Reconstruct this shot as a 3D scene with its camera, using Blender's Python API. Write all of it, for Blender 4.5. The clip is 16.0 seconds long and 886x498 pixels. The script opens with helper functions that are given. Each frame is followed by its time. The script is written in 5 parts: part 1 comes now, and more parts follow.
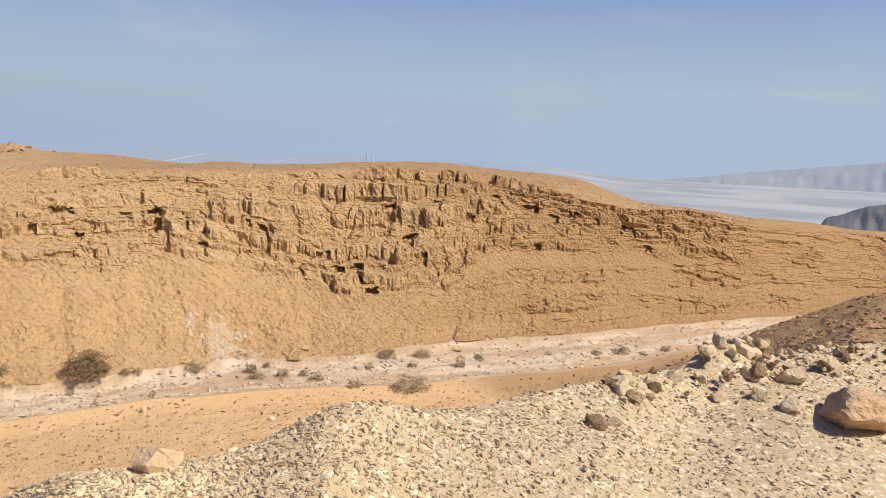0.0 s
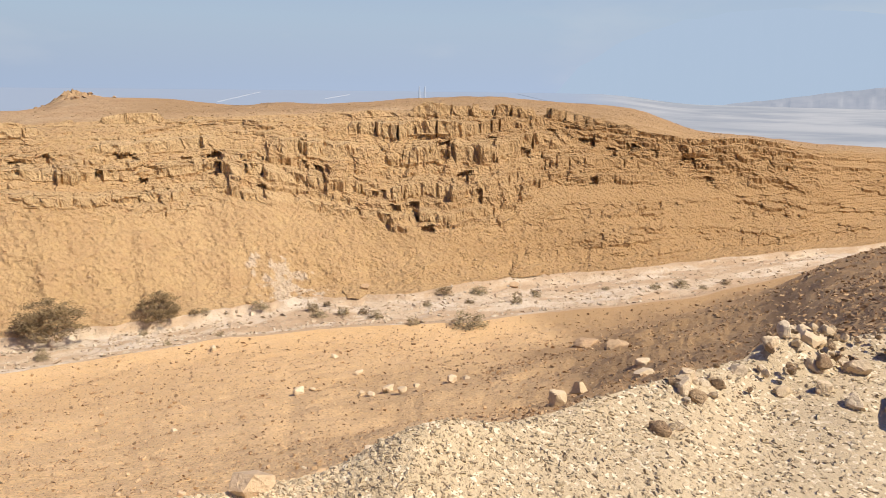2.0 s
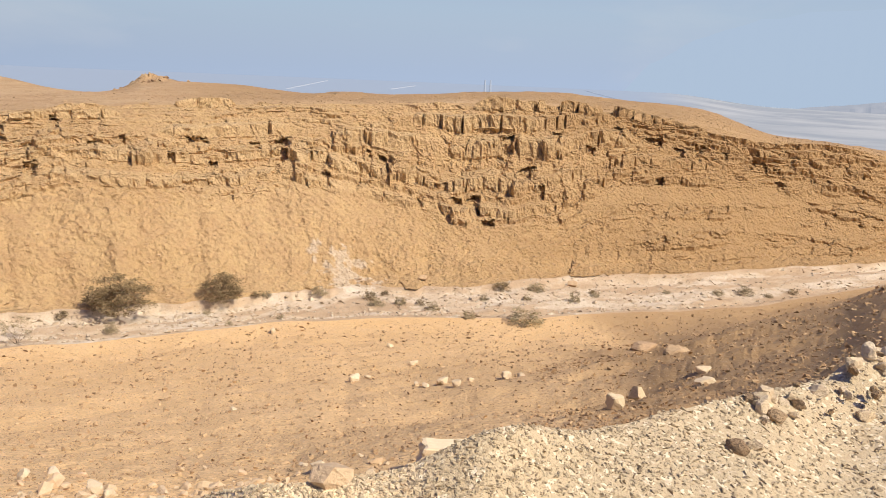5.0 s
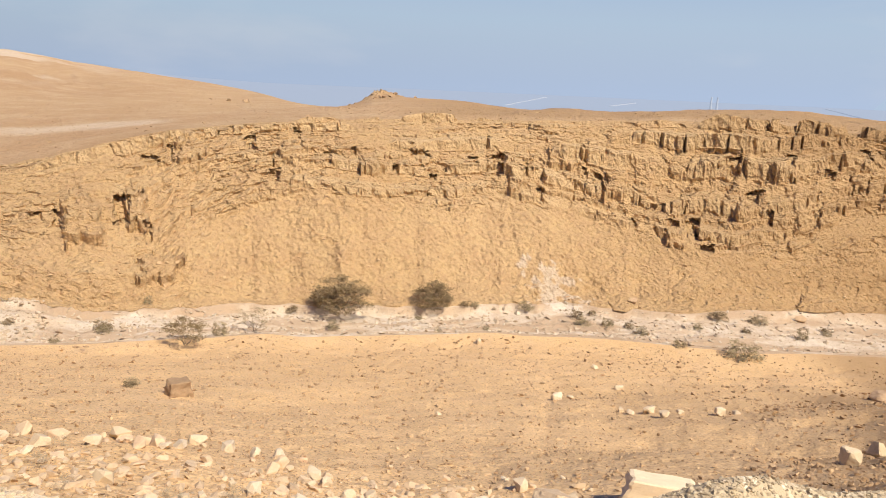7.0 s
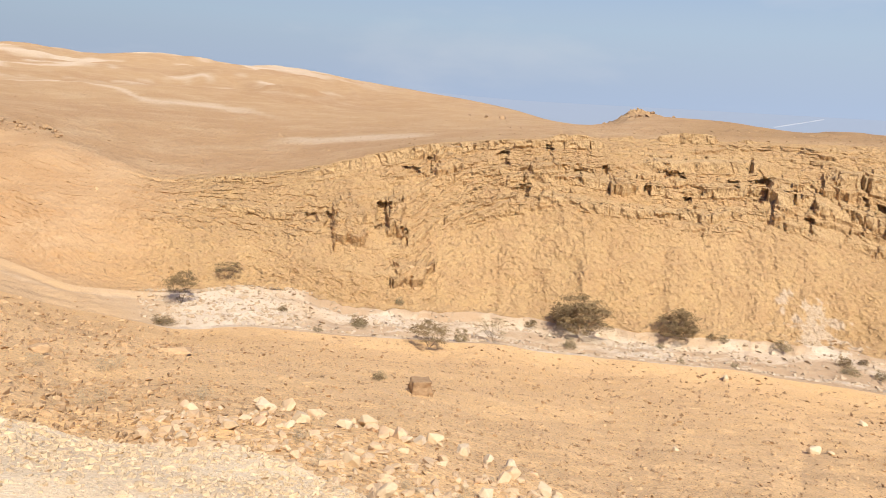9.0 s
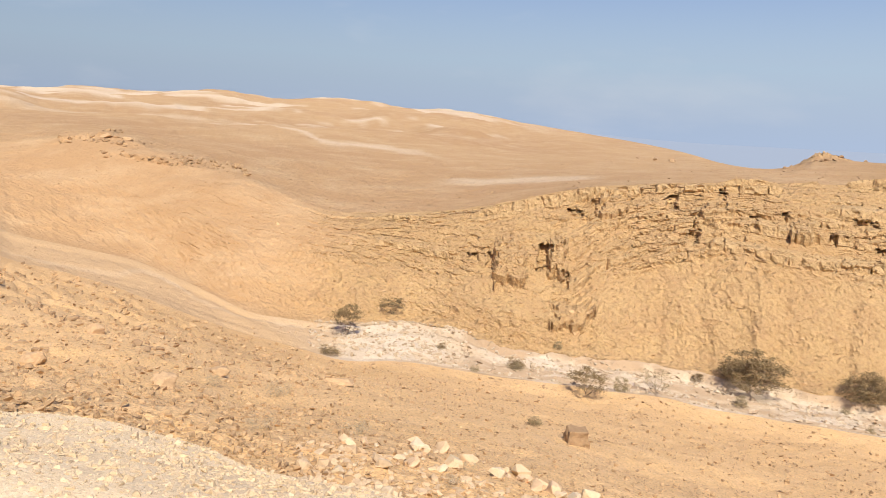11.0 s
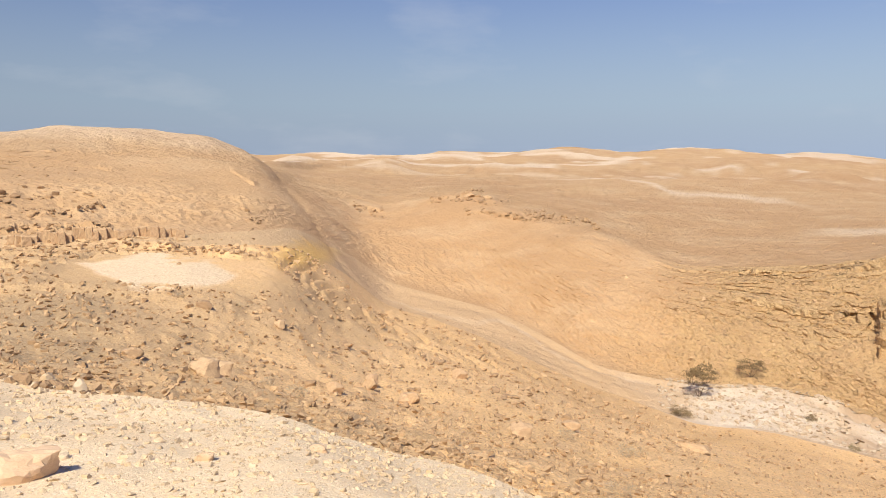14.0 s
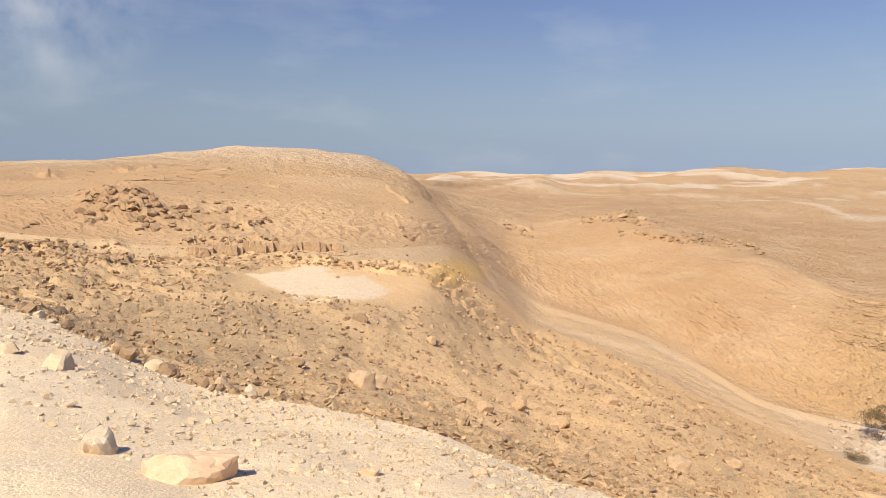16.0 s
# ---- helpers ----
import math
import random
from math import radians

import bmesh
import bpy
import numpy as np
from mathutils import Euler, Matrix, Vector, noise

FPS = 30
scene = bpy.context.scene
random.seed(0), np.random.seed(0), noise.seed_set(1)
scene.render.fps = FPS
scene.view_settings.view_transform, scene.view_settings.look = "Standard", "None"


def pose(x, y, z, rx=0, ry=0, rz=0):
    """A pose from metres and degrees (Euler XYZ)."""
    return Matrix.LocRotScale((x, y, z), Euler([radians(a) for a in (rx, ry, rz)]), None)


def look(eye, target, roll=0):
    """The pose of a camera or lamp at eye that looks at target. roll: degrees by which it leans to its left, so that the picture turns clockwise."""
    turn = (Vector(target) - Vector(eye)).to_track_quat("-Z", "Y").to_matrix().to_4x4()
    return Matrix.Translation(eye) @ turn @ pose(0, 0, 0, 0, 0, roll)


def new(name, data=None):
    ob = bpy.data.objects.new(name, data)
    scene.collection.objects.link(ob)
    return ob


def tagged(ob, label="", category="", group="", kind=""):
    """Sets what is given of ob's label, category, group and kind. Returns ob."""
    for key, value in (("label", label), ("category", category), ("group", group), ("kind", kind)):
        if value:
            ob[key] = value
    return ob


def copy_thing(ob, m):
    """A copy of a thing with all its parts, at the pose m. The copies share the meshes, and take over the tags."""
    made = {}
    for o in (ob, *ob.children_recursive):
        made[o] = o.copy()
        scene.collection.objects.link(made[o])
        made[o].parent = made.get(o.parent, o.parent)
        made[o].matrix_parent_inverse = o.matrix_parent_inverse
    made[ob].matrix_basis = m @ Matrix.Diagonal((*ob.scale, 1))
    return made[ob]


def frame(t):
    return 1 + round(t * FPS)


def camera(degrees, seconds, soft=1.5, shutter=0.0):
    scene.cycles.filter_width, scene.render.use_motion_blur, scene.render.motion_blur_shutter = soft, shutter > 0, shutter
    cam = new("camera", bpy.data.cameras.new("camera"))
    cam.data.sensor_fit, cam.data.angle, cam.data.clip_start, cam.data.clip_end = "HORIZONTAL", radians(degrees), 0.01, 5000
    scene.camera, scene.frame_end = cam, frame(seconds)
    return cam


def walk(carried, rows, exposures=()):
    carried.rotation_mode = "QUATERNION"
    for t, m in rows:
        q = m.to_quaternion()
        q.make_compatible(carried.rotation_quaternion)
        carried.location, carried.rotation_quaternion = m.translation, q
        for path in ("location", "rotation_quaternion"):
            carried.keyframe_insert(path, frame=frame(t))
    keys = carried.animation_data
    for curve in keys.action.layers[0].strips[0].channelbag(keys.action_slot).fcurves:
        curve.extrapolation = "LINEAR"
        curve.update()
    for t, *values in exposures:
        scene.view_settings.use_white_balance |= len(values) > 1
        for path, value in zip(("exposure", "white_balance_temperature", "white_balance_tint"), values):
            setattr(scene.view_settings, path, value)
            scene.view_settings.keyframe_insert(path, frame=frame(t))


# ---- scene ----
cam = camera(60.6, 16.0, soft=0.6)
PATH = [
    (0, 0.301, -0.003, -0.334, 82.90, -2.50, 0.00),
    (0.5, 0.293, 0.011, -0.205, 81.72, -1.64, 1.39),
    (1, 0.277, 0.005, -0.099, 81.05, -1.28, 3.12),
    (1.5, 0.257, -0.013, -0.033, 79.96, -1.26, 4.03),
    (2, 0.247, -0.041, 0.001, 77.80, -0.69, 3.91),
    (2.5, 0.230, -0.055, 0.015, 76.46, -2.04, 4.48),
    (3, 0.203, -0.072, 0.029, 76.12, -2.11, 5.92),
    (5.5, 0.132, -0.045, 0.038, 77.56, -2.74, 11.15),
    (6, 0.104, -0.030, 0.030, 77.86, -2.68, 16.61),
    (6.5, 0.087, -0.028, 0.039, 77.84, -2.63, 20.46),
    (7, 0.049, -0.025, 0.034, 77.70, -2.43, 24.85),
    (7.5, 0.011, -0.008, 0.016, 77.60, -2.52, 28.63),
    (8, -0.000, 0.000, -0.000, 77.60, -3.04, 33.10),
    (8.5, 0.014, -0.021, -0.005, 77.86, -3.15, 38.46),
    (9, -0.045, 0.004, -0.011, 78.14, -2.94, 43.60),
    (11.5, -0.168, 0.082, 0.055, 81.46, -2.49, 60.98),
    (12, -0.234, 0.067, 0.099, 81.87, -1.63, 67.55),
    (12.5, -0.289, 0.075, 0.086, 82.04, -0.59, 71.46),
    (13, -0.313, 0.073, 0.083, 83.22, 0.13, 74.13),
    (13.5, -0.336, 0.038, 0.082, 83.58, 0.34, 77.54),
    (14, -0.403, -0.041, 0.079, 83.95, 0.06, 81.47),
    (14.5, -0.494, -0.149, 0.066, 84.68, -0.40, 86.10),
    (15, -0.540, -0.209, 0.074, 85.05, -0.68, 88.96),
    (15.5, -0.547, -0.223, 0.083, 85.26, -0.92, 90.96),
    (16, -0.543, -0.192, 0.077, 85.36, -0.38, 92.71),
]
walk(cam, [(t, pose(x, y, z, rx, ry, rz)) for t, x, y, z, rx, ry, rz in PATH],
     exposures=[(0, 0.1), (0.8, 0.13), (1.5, 0.22), (2.2, 0.16), (3, 0.14), (6.5, 0.24), (9, 0.28), (12, 0.28), (16, 0.2)])

# ---- world and sun ----
SUN_BEARING, SUN_HEIGHT = 246.0, 49.0      # degrees to the left of +y, degrees above the horizon


def heading(a):
    """The level direction at a bearing, in degrees to the left of +y."""
    return Vector((-math.sin(radians(a)), math.cos(radians(a)), 0))


HAZE = (3.65, 4.5, 6.0)
world = bpy.data.worlds.new("world")
scene.world = world
world.use_nodes = True
wn = world.node_tree.nodes
wl = world.node_tree.links
wn.clear()
w_out = wn.new("ShaderNodeOutputWorld")
w_bg = wn.new("ShaderNodeBackground")
w_sky = wn.new("ShaderNodeTexSky")
w_sky.sky_type, w_sky.sun_disc = "NISHITA", False
w_sky.sun_elevation, w_sky.sun_rotation = radians(SUN_HEIGHT), radians(360 - SUN_BEARING)
w_sky.altitude, w_sky.air_density, w_sky.dust_density, w_sky.ozone_density = 0, 1.2, 1.0, 2.0
w_bg.inputs["Strength"].default_value = 0.085

# haze towards the horizon and a few thin clouds
w_dir = wn.new("ShaderNodeTexCoord").outputs["Generated"]
w_xyz = wn.new("ShaderNodeSeparateXYZ")
wl.new(w_dir, w_xyz.inputs[0])


def world_ramp(fac, *stops):
    node = wn.new("ShaderNodeValToRGB")
    e = node.color_ramp.elements
    while len(e) < len(stops):
        e.new(0.5)
    for s, (at, v) in zip(e, stops):
        s.position, s.color = at, (v, v, v, 1)
    wl.new(fac, node.inputs[0])
    return node.outputs[0]


def world_mix(fac, a, b):
    node = wn.new("ShaderNodeMix")
    node.data_type = "RGBA"
    wl.new(fac, node.inputs[0])
    for k, v in ((6, a), (7, b)):
        if isinstance(v, tuple):
            node.inputs[k].default_value = (*v, 1)
        else:
            wl.new(v, node.inputs[k])
    return node.outputs[2]


haze = world_ramp(w_xyz.outputs[2], (0.0, 1.0), (0.05, 0.9), (0.12, 0.66), (0.2, 0.4), (0.36, 0.1), (0.5, 0.0))
w_sat = wn.new("ShaderNodeHueSaturation")
w_sat.inputs["Saturation"].default_value, w_sat.inputs["Hue"].default_value = 1.4, 0.53
wl.new(w_sky.outputs[0], w_sat.inputs["Color"])
color = world_mix(haze, w_sat.outputs[0], HAZE)
# the sky is paler over the valley than over the uplands
w_dot = wn.new("ShaderNodeVectorMath")
w_dot.operation = "DOT_PRODUCT"
w_dot.inputs[1].default_value = heading(-20)
wl.new(w_dir, w_dot.inputs[0])
w_side = wn.new("ShaderNodeMapRange")
w_side.inputs["From Min"].default_value, w_side.inputs["To Min"].default_value, w_side.inputs["To Max"].default_value = -1.0, 0.78, 1.2
wl.new(w_dot.outputs["Value"], w_side.inputs["Value"])
w_gain = wn.new("ShaderNodeVectorMath")
w_gain.operation = "SCALE"
wl.new(color, w_gain.inputs[0])
wl.new(w_side.outputs[0], w_gain.inputs["Scale"])
color = w_gain.outputs[0]
w_map = wn.new("ShaderNodeMapping")
w_map.inputs["Scale"].default_value, w_map.inputs["Location"].default_value = (2.2, 2.2, 7), (0.7, 0.2, 0.0)
wl.new(w_dir, w_map.inputs["Vector"])
w_noise = wn.new("ShaderNodeTexNoise")
w_noise.inputs["Scale"].default_value, w_noise.inputs["Detail"].default_value, w_noise.inputs["Roughness"].default_value = 1.5, 7, 0.55
wl.new(w_map.outputs[0], w_noise.inputs["Vector"])
wisps = world_ramp(w_noise.outputs[0], (0.54, 0.0), (0.85, 0.4))
color = world_mix(wisps, color, (6.6, 6.8, 7.2))
# a white cloud over the hill
w_far = wn.new("ShaderNodeVectorMath")
w_far.operation = "DISTANCE"
cloud_at = heading(120) * math.cos(radians(12.5))
w_far.inputs[1].default_value = (cloud_at.x, cloud_at.y, math.sin(radians(12.5)))
wl.new(w_dir, w_far.inputs[0])
w_near = world_ramp(w_far.outputs["Value"], (0.0, 1.0), (0.14, 0.0))
w_puff = wn.new("ShaderNodeTexNoise")
w_puff.inputs["Scale"].default_value, w_puff.inputs["Detail"].default_value = 11, 6
wl.new(w_dir, w_puff.inputs["Vector"])
w_mul = wn.new("ShaderNodeMath")
w_mul.operation = "MULTIPLY"
wl.new(w_near, w_mul.inputs[0])
wl.new(world_ramp(w_puff.outputs[0], (0.38, 0.0), (0.62, 1.0)), w_mul.inputs[1])
color = world_mix(w_mul.outputs[0], color, (6.2, 6.5, 7.0))
wl.new(color, w_bg.inputs["Color"])
wl.new(w_bg.outputs[0], w_out.inputs["Surface"])

sun_data = bpy.data.lights.new("sun", "SUN")
sun_data.energy, sun_data.angle, sun_data.color = 5.0, radians(0.6), (1.0, 0.905, 0.75)
sun = new("sun", sun_data)
sun.matrix_world = look(heading(SUN_BEARING) * 80 + Vector((0, 0, 80 * math.tan(radians(SUN_HEIGHT)))), (0, 0, 0))


# ---- materials ----
class Nodes:
    """A short way to write node materials."""

    def __init__(self, name):
        self.mat = bpy.data.materials.new(name)
        self.mat.use_nodes = True
        self.n, self.l = self.mat.node_tree.nodes, self.mat.node_tree.links
        self.bsdf = self.n["Principled BSDF"]
        self.bsdf.inputs["Specular IOR Level"].default_value = 0.25
        self.pos = self.n.new("ShaderNodeNewGeometry").outputs["Position"]

    def link(self, a, socket):
        if hasattr(a, "is_output"):
            self.l.new(a, socket)
        else:
            socket.default_value = a

    def scaled(self, sx, sy, sz, source=None):
        node = self.n.new("ShaderNodeMapping")
        node.inputs["Scale"].default_value = (sx, sy, sz)
        self.link(source or self.pos, node.inputs["Vector"])
        return node.outputs[0]

    def noise(self, scale, detail=4.0, rough=0.55, source=None, distort=0.0):
        node = self.n.new("ShaderNodeTexNoise")
        node.inputs["Scale"].default_value, node.inputs["Detail"].default_value = scale, detail
        node.inputs["Roughness"].default_value, node.inputs["Distortion"].default_value = rough, distort
        self.link(source or self.pos, node.inputs["Vector"])
        return node.outputs["Fac"]

    def cells(self, scale, source=None, out="Distance", feature="F1"):
        node = self.n.new("ShaderNodeTexVoronoi")
        node.feature = feature
        node.inputs["Scale"].default_value = scale
        self.link(source or self.pos, node.inputs["Vector"])
        return node.outputs[out]

    def ramp(self, fac, *stops):
        node = self.n.new("ShaderNodeValToRGB")
        e = node.color_ramp.elements
        while len(e) < len(stops):
            e.new(0.5)
        for s, (at, c) in zip(e, stops):
            s.position = at
            s.color = (*c, 1) if not isinstance(c, (int, float)) else (c, c, c, 1)
        self.link(fac, node.inputs[0])
        return node.outputs[0]

    def mix(self, fac, a, b, kind="MIX"):
        node = self.n.new("ShaderNodeMix")
        node.data_type, node.blend_type = "RGBA", kind
        for key, v in ((0, fac), (6, a), (7, b)):
            if isinstance(v, tuple):
                v = (*v, 1)
            self.link(v, node.inputs[key])
        return node.outputs[2]

    def calc(self, kind, a, b=0.0):
        node = self.n.new("ShaderNodeMath")
        node.operation = kind
        self.link(a, node.inputs[0])
        self.link(b, node.inputs[1])
        return node.outputs[0]

    def attribute(self, name):
        node = self.n.new("ShaderNodeAttribute")
        node.attribute_name = name
        return node.outputs["Fac"]

    def random(self):
        return self.n.new("ShaderNodeObjectInfo").outputs["Random"]

    def island(self):
        return self.n.new("ShaderNodeNewGeometry").outputs["Random Per Island"]

    def bump(self, height, distance, strength=1.0, before=None):
        node = self.n.new("ShaderNodeBump")
        node.inputs["Distance"].default_value = distance
        self.link(strength, node.inputs["Strength"])
        self.link(height, node.inputs["Height"])
        if before is not None:
            self.link(before, node.inputs["Normal"])
        return node.outputs[0]

    def finish(self, color, rough=0.95, normal=None):
        self.link(color if not isinstance(color, tuple) else (*color, 1), self.bsdf.inputs["Base Color"])
        self.link(rough, self.bsdf.inputs["Roughness"])
        if normal is not None:
            self.link(normal, self.bsdf.inputs["Normal"])
        return self.mat


TAN, OCHRE, RUST = (0.63, 0.435, 0.22), (0.575, 0.38, 0.18), (0.41, 0.255, 0.117)
UPLAND_TONES, UPLAND_PALE = ((0.51, 0.34, 0.18), (0.455, 0.29, 0.15)), (0.57, 0.41, 0.245)


def mat_slope():
    """Stony desert soil, with pebbles, and the pale fill and wash zones."""
    m = Nodes("stony_soil")
    big, mid, fine = m.noise(0.06, 5), m.noise(0.7, 6, 0.65), m.noise(14, 4, 0.7)
    c = m.mix(m.ramp(big, (0.35, 0.0), (0.65, 1.0)), (0.75, 0.50, 0.25), (0.71, 0.465, 0.222))
    c = m.mix(m.ramp(mid, (0.4, 0.0), (0.7, 0.6)), c, (0.73, 0.505, 0.285))
    c = m.mix(m.attribute("grey"), c, (0.43, 0.31, 0.175))
    c = m.mix(m.attribute("rust"), c, (0.36, 0.23, 0.112))
    c = m.mix(m.attribute("pale"), c, (0.77, 0.62, 0.42))
    c = m.mix(m.attribute("yellow"), c, (0.72, 0.455, 0.14))
    peb = m.noise(8, 3, 0.7)
    c = m.mix(m.ramp(peb, (0.5, 0.0), (0.72, 0.55)), c, (0.40, 0.26, 0.14), "MIX")
    c = m.mix(m.ramp(fine, (0.36, 0.5), (0.54, 0.0)), c, (0.29, 0.18, 0.09))
    white = m.ramp(m.noise(26, 2), (0.66, 0.0), (0.7, 0.75))
    c = m.mix(white, c, (0.66, 0.56, 0.43))
    n = m.bump(mid, 0.13)
    n = m.bump(m.noise(3.2, 4, 0.65), 0.05, 1.0, n)
    n = m.bump(peb, 0.032, 1.0, n)
    n = m.bump(fine, 0.010, 1.0, n)
    return m.finish(c, 0.95, n)


def mat_fill():
    """Crushed pale limestone fill."""
    m = Nodes("crushed_limestone")
    big, mid, fine = m.noise(0.5, 4), m.noise(3.5, 5, 0.6), m.noise(60, 3, 0.6)
    cell = m.noise(38, 3, 0.7)
    tint = m.n.new("ShaderNodeSeparateColor")
    m.link(m.cells(55, out="Color"), tint.inputs[0])
    c = m.mix(m.ramp(big, (0.35, 0.0), (0.65, 1.0)), (0.85, 0.685, 0.455), (0.83, 0.64, 0.40))
    c = m.mix(m.ramp(mid, (0.4, 0.0), (0.7, 0.7)), c, (0.76, 0.61, 0.40))
    c = m.mix(m.attribute("rubble"), c, (0.45, 0.355, 0.225))
    c = m.mix(m.ramp(tint.outputs[0], (0.0, 0.4), (0.3, 0.0)), c, (0.54, 0.41, 0.26))
    c = m.mix(m.ramp(tint.outputs[1], (0.8, 0.0), (0.95, 0.7)), c, (0.86, 0.75, 0.56))
    c = m.mix(m.ramp(fine, (0.3, 0.4), (0.55, 0.0)), c, (0.50, 0.375, 0.235))
    n = m.bump(mid, 0.025)
    n = m.bump(cell, 0.013, 1.0, n)
    n = m.bump(fine, 0.003, 1.0, n)
    return m.finish(c, 0.93, n)


def mat_bed():
    """The pale gravel and silt of the dry stream bed."""
    m = Nodes("wadi_gravel")
    big = m.noise(0.16, 6, 0.6, m.scaled(1, 1, 1), 0.6)
    mid, fine = m.noise(1.2, 5, 0.65), m.noise(9, 4, 0.7)
    c = m.mix(m.ramp(big, (0.36, 0.0), (0.62, 1.0)), (0.67, 0.58, 0.455), (0.57, 0.44, 0.30))
    c = m.mix(m.ramp(mid, (0.45, 0.0), (0.7, 0.65)), c, (0.50, 0.37, 0.25))
    c = m.mix(m.attribute("bar"), c, (0.47, 0.335, 0.21))
    c = m.mix(m.attribute("pale"), c, (0.68, 0.60, 0.48))
    c = m.mix(m.attribute("track"), c, (0.53, 0.365, 0.205))
    c = m.mix(m.attribute("ledge"), c, (0.55, 0.385, 0.215))
    c = m.mix(m.attribute("yellow"), c, (0.72, 0.455, 0.14))
    c = m.mix(m.ramp(fine, (0.3, 0.4), (0.55, 0.0)), c, (0.38, 0.28, 0.19))
    n = m.bump(mid, 0.2)
    n = m.bump(fine, 0.05, 1.0, n)
    return m.finish(c, 0.93, n)


def mat_cliff():
    """Bedded marl and limestone: rock bands over loose scree."""
    m = Nodes("bedded_rock")
    big, mid, fine = m.noise(0.05, 5, 0.6), m.noise(0.5, 7, 0.65), m.noise(5, 5, 0.7)
    lay = m.attribute("strat")
    vec = m.n.new("ShaderNodeCombineXYZ")
    m.link(m.calc("ADD", m.calc("MULTIPLY", lay, 16.0), m.calc("MULTIPLY", mid, 1.5)), vec.inputs[2])
    bands = m.noise(1.6, 4, 0.6, vec.outputs[0])
    c = m.mix(m.ramp(big, (0.36, 0.0), (0.64, 1.0)), TAN, OCHRE)
    c = m.mix(m.ramp(mid, (0.35, 0.0), (0.68, 0.8)), c, (0.53, 0.345, 0.18))
    rock = m.mix(m.ramp(bands, (0.35, 0.0), (0.6, 1.0)), (0.54, 0.36, 0.18), (0.65, 0.465, 0.25))
    c = m.mix(m.attribute("rock"), c, rock)
    c = m.mix(m.attribute("rust"), c, RUST)
    high = m.mix(m.ramp(m.noise(0.012, 6, 0.6), (0.4, 0.0), (0.6, 1.0)), *UPLAND_TONES)
    rough = m.attribute("rust")
    high = m.mix(m.ramp(m.noise(0.12, 6, 0.65, m.scaled(1, 1, 4)), (0.45, 0.0), (0.7, 0.7)), high, UPLAND_PALE)
    c = m.mix(m.attribute("smooth"), c, m.mix(rough, high, (0.40, 0.26, 0.14)))
    c = m.mix(m.attribute("pale"), c, (0.70, 0.60, 0.47))
    c = m.mix(m.ramp(m.noise(1.7, 6, 0.7), (0.52, 0.0), (0.72, 0.6)), c, (0.41, 0.26, 0.135))
    c = m.mix(m.ramp(fine, (0.3, 0.4), (0.55, 0.0)), c, (0.36, 0.22, 0.11))
    keen = m.calc("SUBTRACT", 1.0, m.calc("MULTIPLY", m.attribute("smooth"), 0.6))
    n = m.bump(mid, 0.5, keen)
    n = m.bump(m.cells(2.4), 0.2, keen, n)
    n = m.bump(fine, 0.2, keen, n)
    return m.finish(c, 0.95, n)


def mat_upland():
    """Bare uplands: tan soil with pale chalk crests and thin darker beds."""
    m = Nodes("upland_soil")
    big = m.noise(0.012, 6, 0.6)
    mid, fine = m.noise(0.12, 6, 0.65, m.scaled(1, 1, 4)), m.noise(1.5, 5, 0.7)
    c = m.mix(m.ramp(big, (0.4, 0.0), (0.6, 1.0)), *UPLAND_TONES)
    c = m.mix(m.ramp(mid, (0.45, 0.0), (0.7, 0.7)), c, UPLAND_PALE)
    c = m.mix(m.attribute("rust"), c, (0.40, 0.255, 0.125))
    c = m.mix(m.attribute("pale"), c, (0.80, 0.71, 0.56))
    c = m.mix(m.ramp(fine, (0.3, 0.35), (0.55, 0.0)), c, (0.28, 0.17, 0.085))
    n = m.bump(mid, 0.8)
    n = m.bump(m.noise(0.5, 5, 0.65), 0.7, 1.0, n)
    n = m.bump(fine, 0.3, 1.0, n)
    return m.finish(c, 0.95, n)


def mat_far():
    """The far valley floor: mud flats, salt pans and grey fields, with its haze put in as emission."""
    m = Nodes("haze_glow_plain")
    big, small = m.noise(0.0016, 6, 0.6, None, 0.8), m.noise(0.009, 5, 0.6)
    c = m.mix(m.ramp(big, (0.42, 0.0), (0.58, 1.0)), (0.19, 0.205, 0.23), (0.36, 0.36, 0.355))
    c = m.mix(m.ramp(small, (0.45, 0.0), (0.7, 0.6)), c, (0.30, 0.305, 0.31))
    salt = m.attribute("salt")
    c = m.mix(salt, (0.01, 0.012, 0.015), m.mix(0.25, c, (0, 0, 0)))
    # the floor emits its own haze; off the salt flats little else shows
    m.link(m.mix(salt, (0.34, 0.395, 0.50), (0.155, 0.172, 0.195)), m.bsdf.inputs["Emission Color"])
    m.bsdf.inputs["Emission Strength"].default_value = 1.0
    return m.finish(c, 1.0)


SOIL, FILL, BED, CLIFF, UPLAND, FAR = mat_slope(), mat_fill(), mat_bed(), mat_cliff(), mat_upland(), mat_far()

